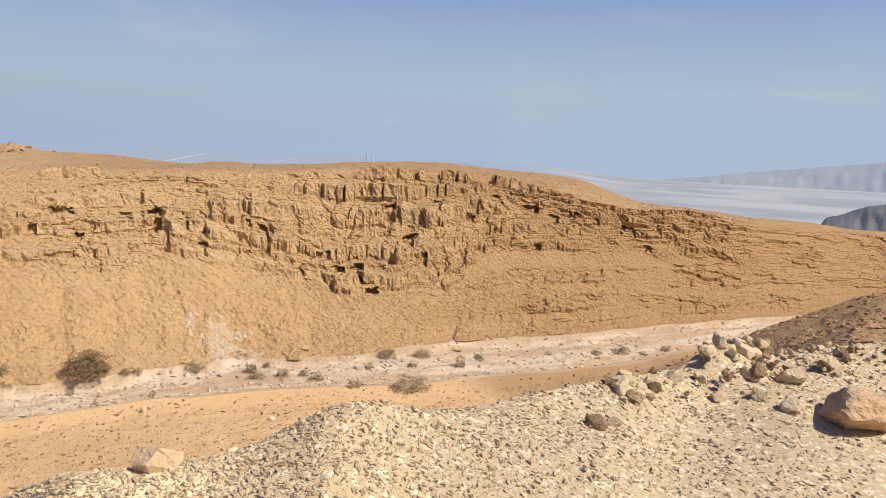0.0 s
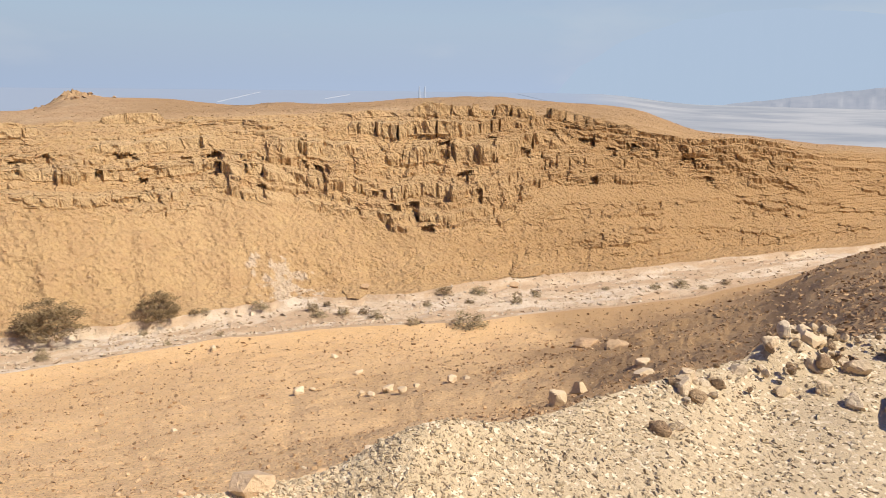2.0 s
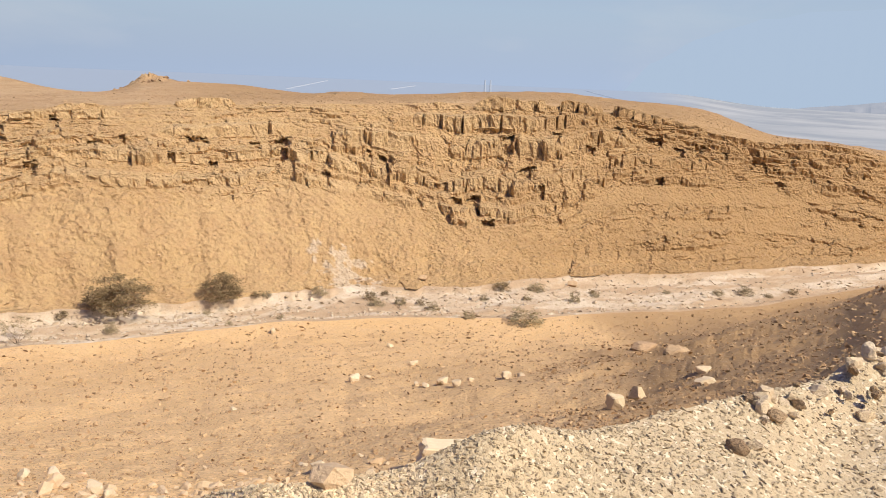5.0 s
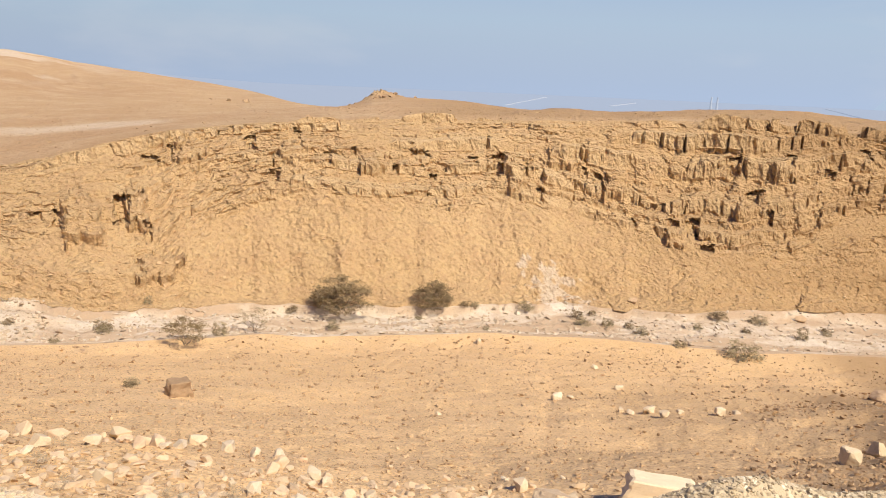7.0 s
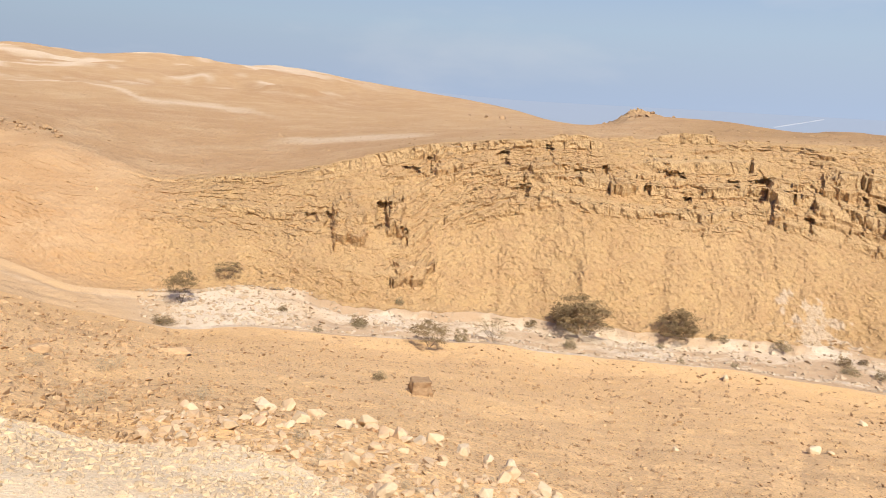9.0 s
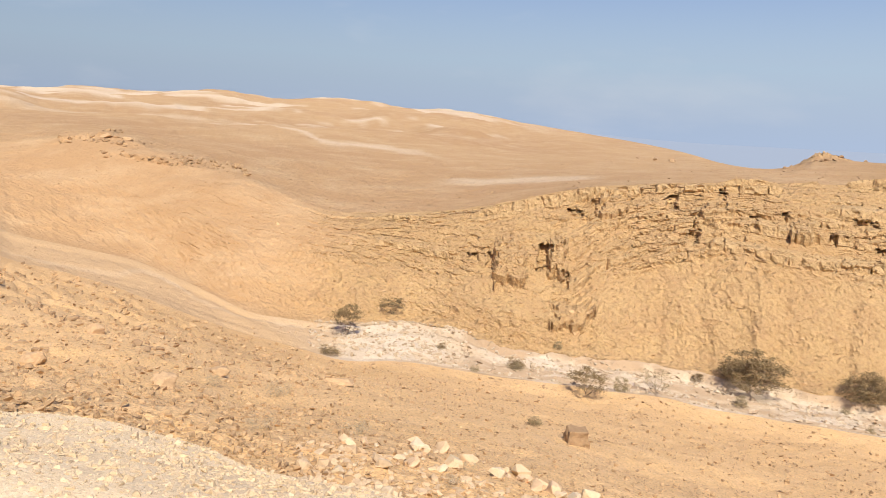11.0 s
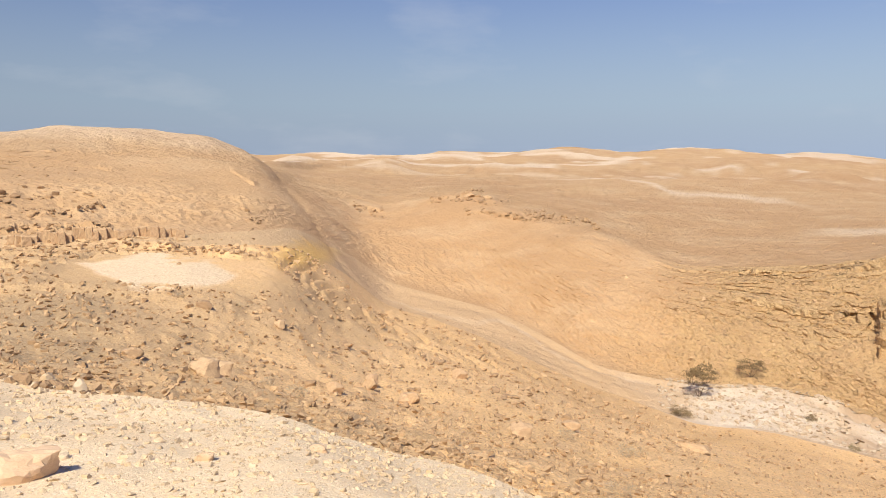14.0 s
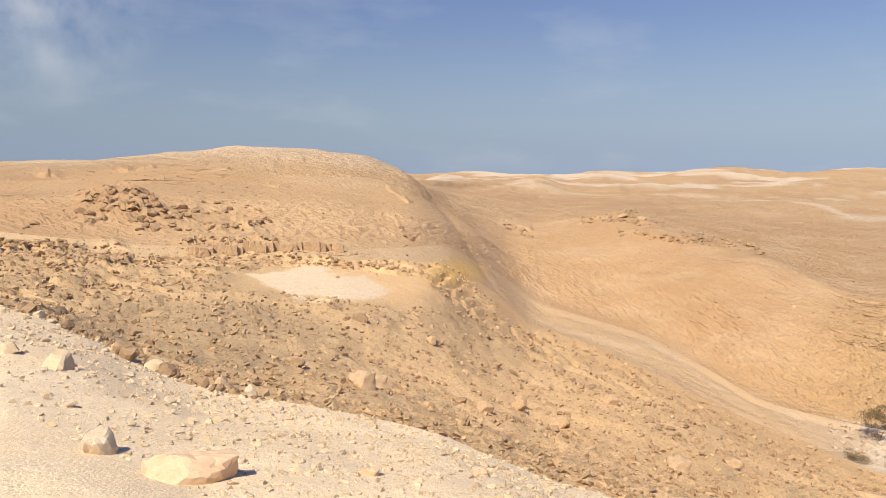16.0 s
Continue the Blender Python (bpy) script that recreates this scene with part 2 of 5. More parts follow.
# ---- the lie of the land ----
# Lines on the ground, as bearing (degrees to the left of +y), distance and height (metres from the eye).
LINES = {
    "edge": (
        "-48 6 -1.6, -31 5 -1.4, -25 4.4 -1.4, -20 3.7 -1.3, -14 3.15 -1.3, -7 2.7 -1.3, 0 2.4 -1.2, 7 2.3 -1.3, 14 2.2 "
        "-1.3, 20 2.2 -1.3, 30 2.6 -1.6, 40 3.2 -1.9, 48 4 -2.3, 55 4.8 -2.5, 62 5.5 -2.7, 70 6.2 -2.8, 78 7.2 -2.8, 86 "
        "7.9 -2.8, 94 8.6 -2.6, 101 9.8 -2.7, 107 11 -2.8, 111 12.2 -2.9, 115 14.2 -2.9, 121 18 -2.6, 128 24 -2.3"),
    "slope_high": (
        "-48 11 -2.1, -31 10 -2.2, -25 9 -2.7, -20 8.5 -3.1, -14 8 -3.4, -8 8.5 -3.9, 0 9 -4.5, 7 9 -4.7, 14 9 -4.9, 20 "
        "9 -5, 30 9 -4.9, 40 8.5 -4.4, 50 8.5 -4, 60 8.7 -3.8, 70 9.3 -3.9, 78 10 -3.8, 86 11 -3.8, 94 12.5 -3.7, 100 "
        "14 -3.8, 108 15.5 -3.7, 115 18 -3.6, 121 22 -3.1, 128 30 -2.6"),
    "slope_mid": (
        "-48 21 -3.3, -31 20 -3.7, -25 22 -5.2, -20 22 -6.8, -14 20 -7.3, -8 18 -7.4, 0 18 -8.1, 10 18 -8.6, 20 18 "
        "-8.8, 30 18 -8.7, 40 18 -8.3, 50 18 -7.9, 60 18 -7.2, 70 18 -6.8, 78 20 -6.6, 86 24 -7.1, 94 24 -5.7, 100 24 "
        "-5, 108 24 -4.3, 115 26 -4.1, 121 30 -3.6, 128 36 -2.9"),
    "slope_low": (
        "-48 38 -4.9, -31 36 -5.3, -25 45 -8.6, -20 44 -11, -14 38 -11.6, -8 36 -12.7, 0 34 -12.9, 10 34 -13.4, 20 34 "
        "-13.6, 30 34 -13.6, 40 34 -13.4, 50 34 -12.8, 60 32 -11.4, 70 32 -10.4, 78 36 -9.9, 86 42 -9.2, 90 44 -7.4, 94 "
        "38 -4.9, 100 36 -4.4, 108 36 -4.4, 115 36 -4, 121 38 -3.5, 128 44 -2.8"),
    "bank_near": (
        "-48 120 -25.5, -31 112 -21, -25 95 -19.5, -20 81 -19.1, -15.5 71 -18.8, -10 64.5 -18.5, -4 60 -18.1, 1 56 "
        "-17.9, 6 54 -17.6, 18 52.3 -17.4, 30 49.6 -16.9, 42 49.3 -16.6, 50 48 -16.1, 58 48.3 -15.6, 63 48.5 -15.7, 66 "
        "49.5 -15.2, 70 51.6 -14.6, 74 52 -13.5, 78 55.5 -12.6, 82 60 -11.9, 86 63 -11.1, 88 62 -9.0, 90 57 -6.8, 92.5 "
        "50 -5.0, 95 47 -4.4, 100 44 -4.1, 108 44 -4, 115 46 -3.9, 121 50 -3.5, 128 56 -2.7"),
    "bank_far": (
        "-48 150 -23.8, -31 131 -20, -26 110 -19.6, -20 96 -19.2, -14 84.8 -18.8, -10 79 -18.5, -4 73 -18.2, 1 67.5 "
        "-17.7, 6 64 -17.7, 12 63 -17.6, 18 61 -17.4, 24 58 -17.2, 30 56.3 -17, 36 56.5 -16.8, 42 56 -16.6, 50 54.7 "
        "-16.2, 54 56 -15.4, 58 58 -15.4, 62 56 -15.4, 66 56.8 -15.2, 70 56 -14.4, 74 62 -13.5, 78 68 -12.5, 82 71 "
        "-11.8, 86 74 -10.9, 88 74 -8.5, 90 66 -6.3, 92.5 58 -4.2, 95 51 -3.9, 100 46.5 -3.7, 108 46.5 -3.6, 115 49 "
        "-3.4, 121 53 -3, 128 60 -2.3"),
    "talus_top": (
        "-48 165 -20.3, -31 144 -17.7, -22 110 -14.7, -14 97 -12.3, -9 88 -11.7, -5 83 -11.7, -1 77.5 -13.7, 3 74 "
        "-13.3, 12 70.5 -12.2, 18 69 -10.7, 22 68.5 -9.9, 26 66 -10.1, 30 64 -10.1, 35 64.5 -9.3, 39 64 -9.9, 43.5 62 "
        "-11.8, 46 58.5 -14.6, 50 57.5 -14.1, 54 59.5 -13.7, 58 62 -13, 63 63 -11.3, 67 66 -10.7, 71 68 -10, 75 76 "
        "-9.6, 80 88 -8, 86 95 -7.6, 88 95 -7.6, 90 82 -5.7, 92.5 74 -3.1, 95 66 -2.4, 98 67.5 -1.9, 101 66 -1.3, 108 66 "
        "-1, 115 66 -0.9, 121 70 -0.7, 128 78 -0.5"),
    "rim": (
        "-48 180 -14.2, -31 158 -11.9, -26 136 -9.7, -21 116 -7.9, -18 110 -6.7, -14.5 104 -6.7, -11 98 -5.3, -4 90 "
        "-3.6, 3 86 -2.6, 12 82 -3, 19 80 -3.4, 26 77 -3.6, 30 75.5 -3.8, 35 75 -4.1, 39 74 -4.3, 44 73 -5, 49 72 -6.3, "
        "54 72.5 -7.9, 59 73 -8.6, 64 75 -9.1, 68 80 -7.8, 71 85 -6.4, 75 94 -5.4, 80 110 -3.6, 86 122 -5.5, 88 122 "
        "-4.7, 90 112 -4.1, 92.5 86 -2.7, 95 82 -0.7, 98 87 0.8, 101 86 1.5, 108 86 1.8, 115 86 1.4, 121 92 1.1, 128 "
        "100 1"),
    "back": (
        "-48 186 -13.7, -31 163 -11.7, -21 121 -7.9, -18 114 -6.6, -14.5 108 -6.2, -11 104 -4.2, -4 98 -2.9, 3 94 -2.1, "
        "12 92 -2.8, 19 90 -3.1, 26 90 -3.3, 30 92 -3.5, 35 98 -4.1, 40 120 -5.4, 50 130 -6.8, 60 120 -7.5, 70 130 "
        "-5.9, 80 160 -3.4, 86 170 -4.2, 88 175 -3.1, 90 185 -2.3, 92.5 130 -2.4, 94.5 100 0.9, 96 104 2.3, 98.7 104 4, "
        "103 105 4.8, 108 106 5.4, 111 106 4.6, 114 108 4, 121 118 3.3, 128 130 3"),
    "upland": (
        "-48 192 -13.4, -31 168 -11.6, -21 126 -8, -18 118 -6.6, -14.5 111 -6.1, -11 109 -3.7, -4 105 -2.4, 3 101 -1.9, "
        "12 101 -2.6, 19 103 -3.1, 26 105 -2.7, 30 110 -3.1, 33 125 -4.8, 36 150 -5.5, 40 200 -6, 50 260 -5, 60 300 -3, "
        "70 300 -2, 80 320 0, 86 330 0, 90 330 1, 94.5 190 0, 98.7 180 -1.6, 108 180 -1.6, 121 190 0, 128 200 1"),
    "skyline": (
        "-48 200 -14, -31 175 -11.9, -26 150 -10.2, -21 130 -8.2, -18.5 121 -6.7, -14.6 114 -6.2, -11.3 114 -3.8, -9 "
        "114 -2.6, -4 112 -2.2, 0 110 -1.5, 6 108 -1.9, 12 110 -2.9, 16 112 -2.7, 19 115 -3.4, 23 118 -2.4, 26 120 "
        "-2.3, 30 124 -2.4, 32 135 -5.1, 36 190 -6, 40 320 -5, 45 440 -2, 50 560 3, 54 650 11, 60 750 15, 64 760 19, 68 "
        "750 15, 73 780 20, 77 750 16, 80 750 16, 84 760 15, 86 750 13, 90 760 15, 94.5 750 12, 100 760 13, 115 760 17, "
        "121 760 20, 128 760 19"),
}

# The gully beside the hill, and beds of rock that break out of the slopes.
GULLY = ((95.0, 120), (93.6, 98), (92.5, 84), (91.4, 74), (90.3, 67), (89.0, 63), (87.5, 64), (86.0, 67))
BEDS = ((123.5, -4.3, 115.5, -4.2, 0.7, 0.5), (120, -5.3, 112, -5.0, 0.5, 0.45), (112, -4.0, 105, -3.95, 0.6, 0.4), (111.5, -4.9, 100.2, -5.45, 0.55, 0.5),
        (103, -5.6, 95.8, -6.3, 0.5, 0.45), (110, -3.0, 105.5, -2.5, 0.4, 0.35), (123.5, 0.9, 119.5, 0.5, 0.9, 0.5), (116, 0.9, 111, 1.5, 0.6, 0.35),
        (97.5, 0.2, 95.4, -1.2, 0.8, 0.35), (96.6, -2.6, 95.0, -3.9, 0.5, 0.4), (82.5, -2.5, 78.5, -1.7, 0.9, 0.35), (80.0, -3.2, 74.0, -3.9, 0.7, 0.35),
        (75.5, -3.2, 70.0, -4.2, 0.7, 0.35), (88.2, -2.7, 86.0, -3.3, 0.8, 0.4), (109, 1.3, 104, 1.0, 0.35, 0.3), (107, 0.2, 101, -0.4, 0.35, 0.3))

# What closes the land behind the walk: distance and height of the same lines.
REAR = {"edge": (9, -1.8), "slope_high": (14, -1.8), "slope_mid": (22, -1.6), "slope_low": (36, -1.2), "bank_near": (52, -0.6),
        "bank_far": (60, 0), "talus_top": (74, 1.5), "rim": (95, 4), "back": (140, 8), "upland": (300, 20), "skyline": (700, 40)}


def hashed(ix, iy, seed):
    h = (ix * 374761393 + iy * 668265263 + seed * 974634777) & 0xFFFFFFFF
    h = ((h ^ (h >> 13)) * 1274126177) & 0xFFFFFFFF
    return ((h ^ (h >> 16)) & 0xFFFFFF) / 0xFFFFFF


def vnoise(x, y, seed):
    """Smooth noise from -1 to 1."""
    ix, iy = np.floor(x).astype(np.int64), np.floor(y).astype(np.int64)
    fx, fy = x - ix, y - iy
    fx, fy = fx * fx * fx * (fx * (fx * 6 - 15) + 10), fy * fy * fy * (fy * (fy * 6 - 15) + 10)
    a = hashed(ix, iy, seed) * (1 - fx) + hashed(ix + 1, iy, seed) * fx
    b = hashed(ix, iy + 1, seed) * (1 - fx) + hashed(ix + 1, iy + 1, seed) * fx
    return (a * (1 - fy) + b * fy) * 2 - 1


def fbm(x, y, seed, octaves=4, gain=0.5):
    out, amp = 0, 1.0
    for k in range(octaves):
        out = out + amp * vnoise(x * 2 ** k + 17.3 * k, y * 2 ** k - 9.1 * k, seed + k)
        amp *= gain
    return out


def ridged(x, y, seed, octaves=4, gain=0.5):
    out, amp = 0, 1.0
    for k in range(octaves):
        out = out + amp * (1 - np.abs(vnoise(x * 2 ** k + 7.7 * k, y * 2 ** k + 3.3 * k, seed + k)) * 2)
        amp *= gain
    return out


def step(a, b, x):
    t = np.clip((x - a) / (b - a), 0, 1)
    return t * t * (3 - 2 * t)


def blob(x, y, cx, cy, sx, sy, seed=5, ragged=0.35):
    """A soft patch, 1 in its middle, with a ragged edge."""
    d = np.hypot((x - cx) / sx, (y - cy) / sy) + ragged * fbm((x - cx) / sx * 2.5, (y - cy) / sy * 2.5, seed, 4)
    return 1 - step(0.75, 1.05, d)


BEARINGS = np.concatenate([np.arange(-48, -33, 0.2), np.arange(-33, 66, 0.12), np.arange(66, 128, 0.17), np.arange(128, 312, 2.0)])
NAMES = list(LINES)
KNOTS_R, KNOTS_Z = [], []
for key in NAMES:
    rows = np.array([[float(v) for v in item.split()] for item in LINES[key].split(",")])
    rr, rz = REAR[key]
    a = np.concatenate([rows[:, 0], [150, 290, 312]])
    r = np.concatenate([rows[:, 1], [rr, rr, rows[0, 1]]])
    z = np.concatenate([rows[:, 2], [rz, rz, rows[0, 2]]])
    dense = np.arange(-48, 312, 0.25)
    kernel = np.exp(-0.5 * (np.arange(-8, 9) / 3.2) ** 2)
    kernel /= kernel.sum()
    sm = [np.convolve(np.pad(np.interp(dense, a, v), 8, "wrap"), kernel, "valid") for v in (r, z)]
    KNOTS_R.append(np.interp(BEARINGS, dense, sm[0]))
    KNOTS_Z.append(np.interp(BEARINGS, dense, sm[1]))


def step_of(a):
    """0 over the open flats, 1 where the haze hides them."""
    return step(-15, -7, a) * (a < 200)


front = 1 - step(36, 52, BEARINGS) + step(296, 308, BEARINGS)     # 1 where the land falls to the far valley
KNOTS_R = [np.full_like(BEARINGS, 0.02), np.full_like(BEARINGS, 1.6)] + KNOTS_R + [np.where(BEARINGS > 128, 1300, 1250.0) + 150 * front, np.full_like(BEARINGS, 4700.0)]
KNOTS_Z = [np.full_like(BEARINGS, -1.55), np.full_like(BEARINGS, -1.55)] + KNOTS_Z + [-95 * front + 4 * (1 - front), -(40 + 52 * (1 - step_of(BEARINGS))) * front + 4 * (1 - front)]
KR, KZ = np.array(KNOTS_R), np.array(KNOTS_Z)
KR[6] += 0.6 * fbm(BEARINGS * 0.14, BEARINGS * 0, 51, 2) * (BEARINGS < 128)
KR[7] += (0.6 * fbm(BEARINGS * 0.12, BEARINGS * 0, 55, 2) + 0.9 * np.abs(fbm(BEARINGS * 0.33, BEARINGS * 0, 57, 3, 0.6)) - 0.4) * (BEARINGS < 62)
ROWS_PER = [6, 34, 44, 46, 44, 40, 36, 84, 170, 28, 20, 22, 8, 9]


def profiles():
    """Monotone cubic height along each bearing, through all the lines."""
    h = np.diff(KR, axis=0)
    d = np.diff(KZ, axis=0) / h
    s = np.zeros_like(KZ)
    same = d[:-1] * d[1:] > 0
    w1, w2 = 2 * h[1:] + h[:-1], h[1:] + 2 * h[:-1]
    with np.errstate(divide="ignore", invalid="ignore"):
        s[1:-1] = np.where(same, (w1 + w2) / (w1 / d[:-1] + w2 / d[1:]), 0)
    s[0], s[-1] = d[0], d[-1]
    R, Z, K, U = [], [], [], []
    for k, n in enumerate(ROWS_PER):
        last = k == len(ROWS_PER) - 1
        for i in range(n + last):
            u = i / n
            v = u if k not in (0, 1) else u ** 0.8
            R.append(KR[k] + h[k] * v)
            if k in (2, 12, 13):          # the bank of the fill drops at once, the far land falls away evenly
                Z.append(KZ[k] + (KZ[k + 1] - KZ[k]) * (v ** 0.6 if k == 2 else v))
            else:
                Z.append((1 + 2 * v) * (1 - v) ** 2 * KZ[k] + v * (1 - v) ** 2 * h[k] * s[k] + v * v * (3 - 2 * v) * KZ[k + 1] + v * v * (v - 1) * h[k] * s[k + 1])
            K.append(k)
            U.append(u)
    return np.array(R), np.array(Z), np.array(K), np.array(U)


R, Z, ROW_KIND, ROW_U = profiles()
A = np.broadcast_to(BEARINGS, R.shape)
SA, CA = -np.sin(np.radians(A)), np.cos(np.radians(A))
X, Y = R * SA, R * CA
kind = np.broadcast_to(ROW_KIND[:, None], R.shape)
uu = np.broadcast_to(ROW_U[:, None], R.shape)
SEG = kind + uu                                   # runs on from line to line: 2 edge, 6 near bank, 7 far bank, 8 scree top, 9 rim
side = np.cumsum(np.concatenate([[0], np.radians(np.diff(BEARINGS)) * 0.5 * (KR[7][1:] + KR[7][:-1])]))
ALONG = np.broadcast_to(side, R.shape)            # metres along the cliff
seen = (A < 130)

# soil relief
fan_flat = 1 - blob(X, Y, heading(101).x * 37, heading(101).y * 37, 6.4, 5.6, 5, 0.08)
near_fade = step(1.5, 3.2, R)
soil = step(1.9, 2.6, SEG) * (1 - step(5.8, 6.1, SEG)) * seen * (0.06 + 0.94 * fan_flat)
rough_left = step(60, 80, A) * (1 - step(122, 130, A))
Z = Z + soil * (0.22 * fbm(X * 0.16, Y * 0.16, 11, 4) * step(4, 14, R) + 0.035 * fbm(X * 1.3, Y * 1.3, 21, 4, 0.6) + (rough_left * 0.07 + 0.045 * (1 - step(-7, 0, A + 3 * fbm(X * 0.2, Y * 0.2, 24, 2))) * step(6, 9, R)) * np.abs(fbm(X * 1.1, Y * 1.1, 23, 4, 0.65)))
rill = ridged(A * 0.16 + 0.05 * fbm(X * 0.1, Y * 0.1, 3, 2), R * 0.012, 61, 3)
Z = Z - soil * 0.04 * rill * step(10, 24, R) * (1 - step(44, 60, R) * 0.5)
# broken ledges on the stony hillside to the left
shelf = vnoise(X * 0.09 + 4, Y * 0.13, 71)
cut = np.abs((Z * 1.4 + 0.8 * fbm(X * 0.22, Y * 0.22, 72, 3)) % 1.0 - 0.5) * 2
Z = Z + soil * rough_left * step(12, 20, R) * step(-0.1, 0.3, shelf) * 0.2 * (step(0.3, 0.5, cut) - 0.5)
# the gravel fill
fill = (1 - step(1.9, 2.25, SEG)) * near_fade * seen
Z = Z + fill * 0.05 * fbm(X * 0.9, Y * 0.9, 31, 2)
berm = np.exp(-0.5 * ((SEG - 1.97) / 0.10) ** 2) * (1 - step(-6, 14, A))
Z = Z + berm * (0.05 + 0.07 * fbm(X * 1.6, Y * 1.6, 33, 3)) * (0.4 + 1.2 * (1 - step(-25, -20, A)))
# small dark scarps on the shaded spur
for sa, sr, sl, sh in ((-9.5, 25, 4, 0.35), (-13, 30, 4, 0.4), (-8.5, 20, 3.0, 0.3), (-16, 22, 3.5, 0.35)):
    c = heading(sa) * sr
    q = heading(sa + 112)
    du = (X - c.x) * q.x + (Y - c.y) * q.y
    dv = (X - c.x) * -q.y + (Y - c.y) * q.x + 0.7 * fbm(X * 0.3, Y * 0.3, 81, 3)
    Z = Z + sh * np.exp(-(du / sl) ** 2) * (1 - step(-0.5, 0.5, dv)) * np.exp(-np.maximum(-dv, 0) / 5) * seen * soil

# the stream bed: braided bars, cut bank
bed = step(6.02, 6.18, SEG) * (1 - step(6.85, 7.0, SEG)) * seen * (1 - step(88, 92, A))
Z = Z + bed * (0.14 * ridged(ALONG * 0.07, (SEG - 6) * 2.6 + 0.4 * fbm(ALONG * 0.05, SEG, 91, 2), 92, 3) - 0.14 + 0.05 * fbm(X * 0.9, Y * 0.9, 95, 4))
Z = Z - 0.35 * bed * (1 - step(50, 62, A) * 0.6) + 0.0

# scree under the cliff, with gullies down the fall line
scree = step(7.0, 7.25, SEG) * (1 - step(7.9, 8.15, SEG)) * seen
wob = 1.4 * fbm(X * 0.12, Y * 0.12, 101, 3)
R = R - scree * (0.45 * fbm((ALONG + wob) * 0.16, SEG * 1.1, 102, 4, 0.5) + 0.12 * fbm(ALONG * 1.1, SEG * 9, 103, 4, 0.65))
Z = Z + scree * 0.10 * fbm(ALONG * 1.6, SEG * 16, 104, 3, 0.65)
# undercut foot
foot = np.exp(-0.5 * ((SEG - 7.10) / 0.05) ** 2) * step(0.0, 0.5, fbm(ALONG * 0.09, SEG * 0, 105, 3) + 0.25) * (1 - step(62, 66, A)) * seen
R = R - foot * (0.4 + 0.5 * fbm(ALONG * 0.7, SEG * 3, 106, 3))

# rock bands
S = np.clip(SEG - 8, -0.6, 1.25) + 0.05 * (1 - step(-4, 14, A)) * (A - 14) * 0.1 + 0.07 * fbm(ALONG * 0.06, SEG * 0.0, 111, 4) + 0.022 * fbm(ALONG * 0.4, SEG * 2, 112, 3)
rng = random.Random(7)
cuts, at, hardness = [], -0.45, []
while at < 1.2:
    cuts.append(at)
    hard_bed = len(cuts) % 2 == 0
    hardness.append(rng.uniform(0.8, 1.15) if hard_bed else rng.uniform(0.4, 0.65))
    at += rng.uniform(0.11, 0.24) if hard_bed else rng.uniform(0.05, 0.10)
cuts = np.array(cuts)
layer = np.clip(np.searchsorted(cuts, S) - 1, 0, len(cuts) - 2)
hard = np.array(hardness)[layer]
width = np.array([rng.uniform(0.7, 2.2) for _ in cuts])[layer]
lay = layer.astype(np.int64)
blk = ALONG / width + 0.45 * fbm(ALONG * 0.5, S * 7, 123, 2) + layer * 0.37
bi, bf = np.floor(blk).astype(np.int64), blk - np.floor(blk)
push, deep = hashed(bi, lay, 131), hashed(bi, lay, 132)
part_u = (S - cuts[layer]) / (cuts[layer + 1] - cuts[layer]) + 0.3 * (hashed(bi, lay, 134) - 0.5)
whole = step(-0.30, 0.10, fbm(ALONG * 0.06, layer * 3.7, 121, 4, 0.6)) * np.where(hashed(bi, lay, 135) > 0.22, 1.0, 0.3)
strength = hard * (0.12 + 0.88 * whole)
inband = step(-0.12, 0.10, S + 0.10 * fbm(ALONG * 0.12, S * 0, 122, 3)) * (1 - step(0.86, 1.06, S + 0.10 * fbm(ALONG * 0.2, S * 0, 124, 3))) * seen
inband = inband * (1 - 0.2 * step(53, 58, A)) * (1 - step(63, 69, A)) * (1 - 0.25 * (1 - step(-16, -8, A)))
crack = (1 - step(0.0, 0.12, np.minimum(bf, 1 - bf))) * (1 - 0.75 * step(38, 46, A))
# treads and risers
riser = step(0.10, 0.30, part_u)
tread = cuts[layer] + (cuts[layer + 1] - cuts[layer]) * riser - S
RISE = (KZ[9] - KZ[8])[None, :]
Z = Z + inband * np.minimum(strength, 1) * 0.85 * tread * RISE
ledge = (0.45 + 0.55 * push) * strength - crack * (0.25 + 1.5 * (deep > 0.62)) * strength
R = R - inband * (0.50 * ledge + 0.10 * fbm(ALONG * 2.2, S * 40, 141, 3, 0.6))


def blocks(wx, hs, amp, seed):
    """Broken blocks: each cell of a running bond stands out by its own amount."""
    v = S / hs + 0.9 * fbm(ALONG * 0.35, S * 6, seed, 3)
    j = np.floor(v).astype(np.int64)
    i = np.floor((ALONG + 0.45 * wx * fbm(ALONG * 1.1 / wx, S * 2.2 / hs, seed + 1, 3)) / wx + 7.3 * hashed(j, j * 0, seed + 2)).astype(np.int64)
    return amp * (hashed(i, j, seed + 3) - 0.4)


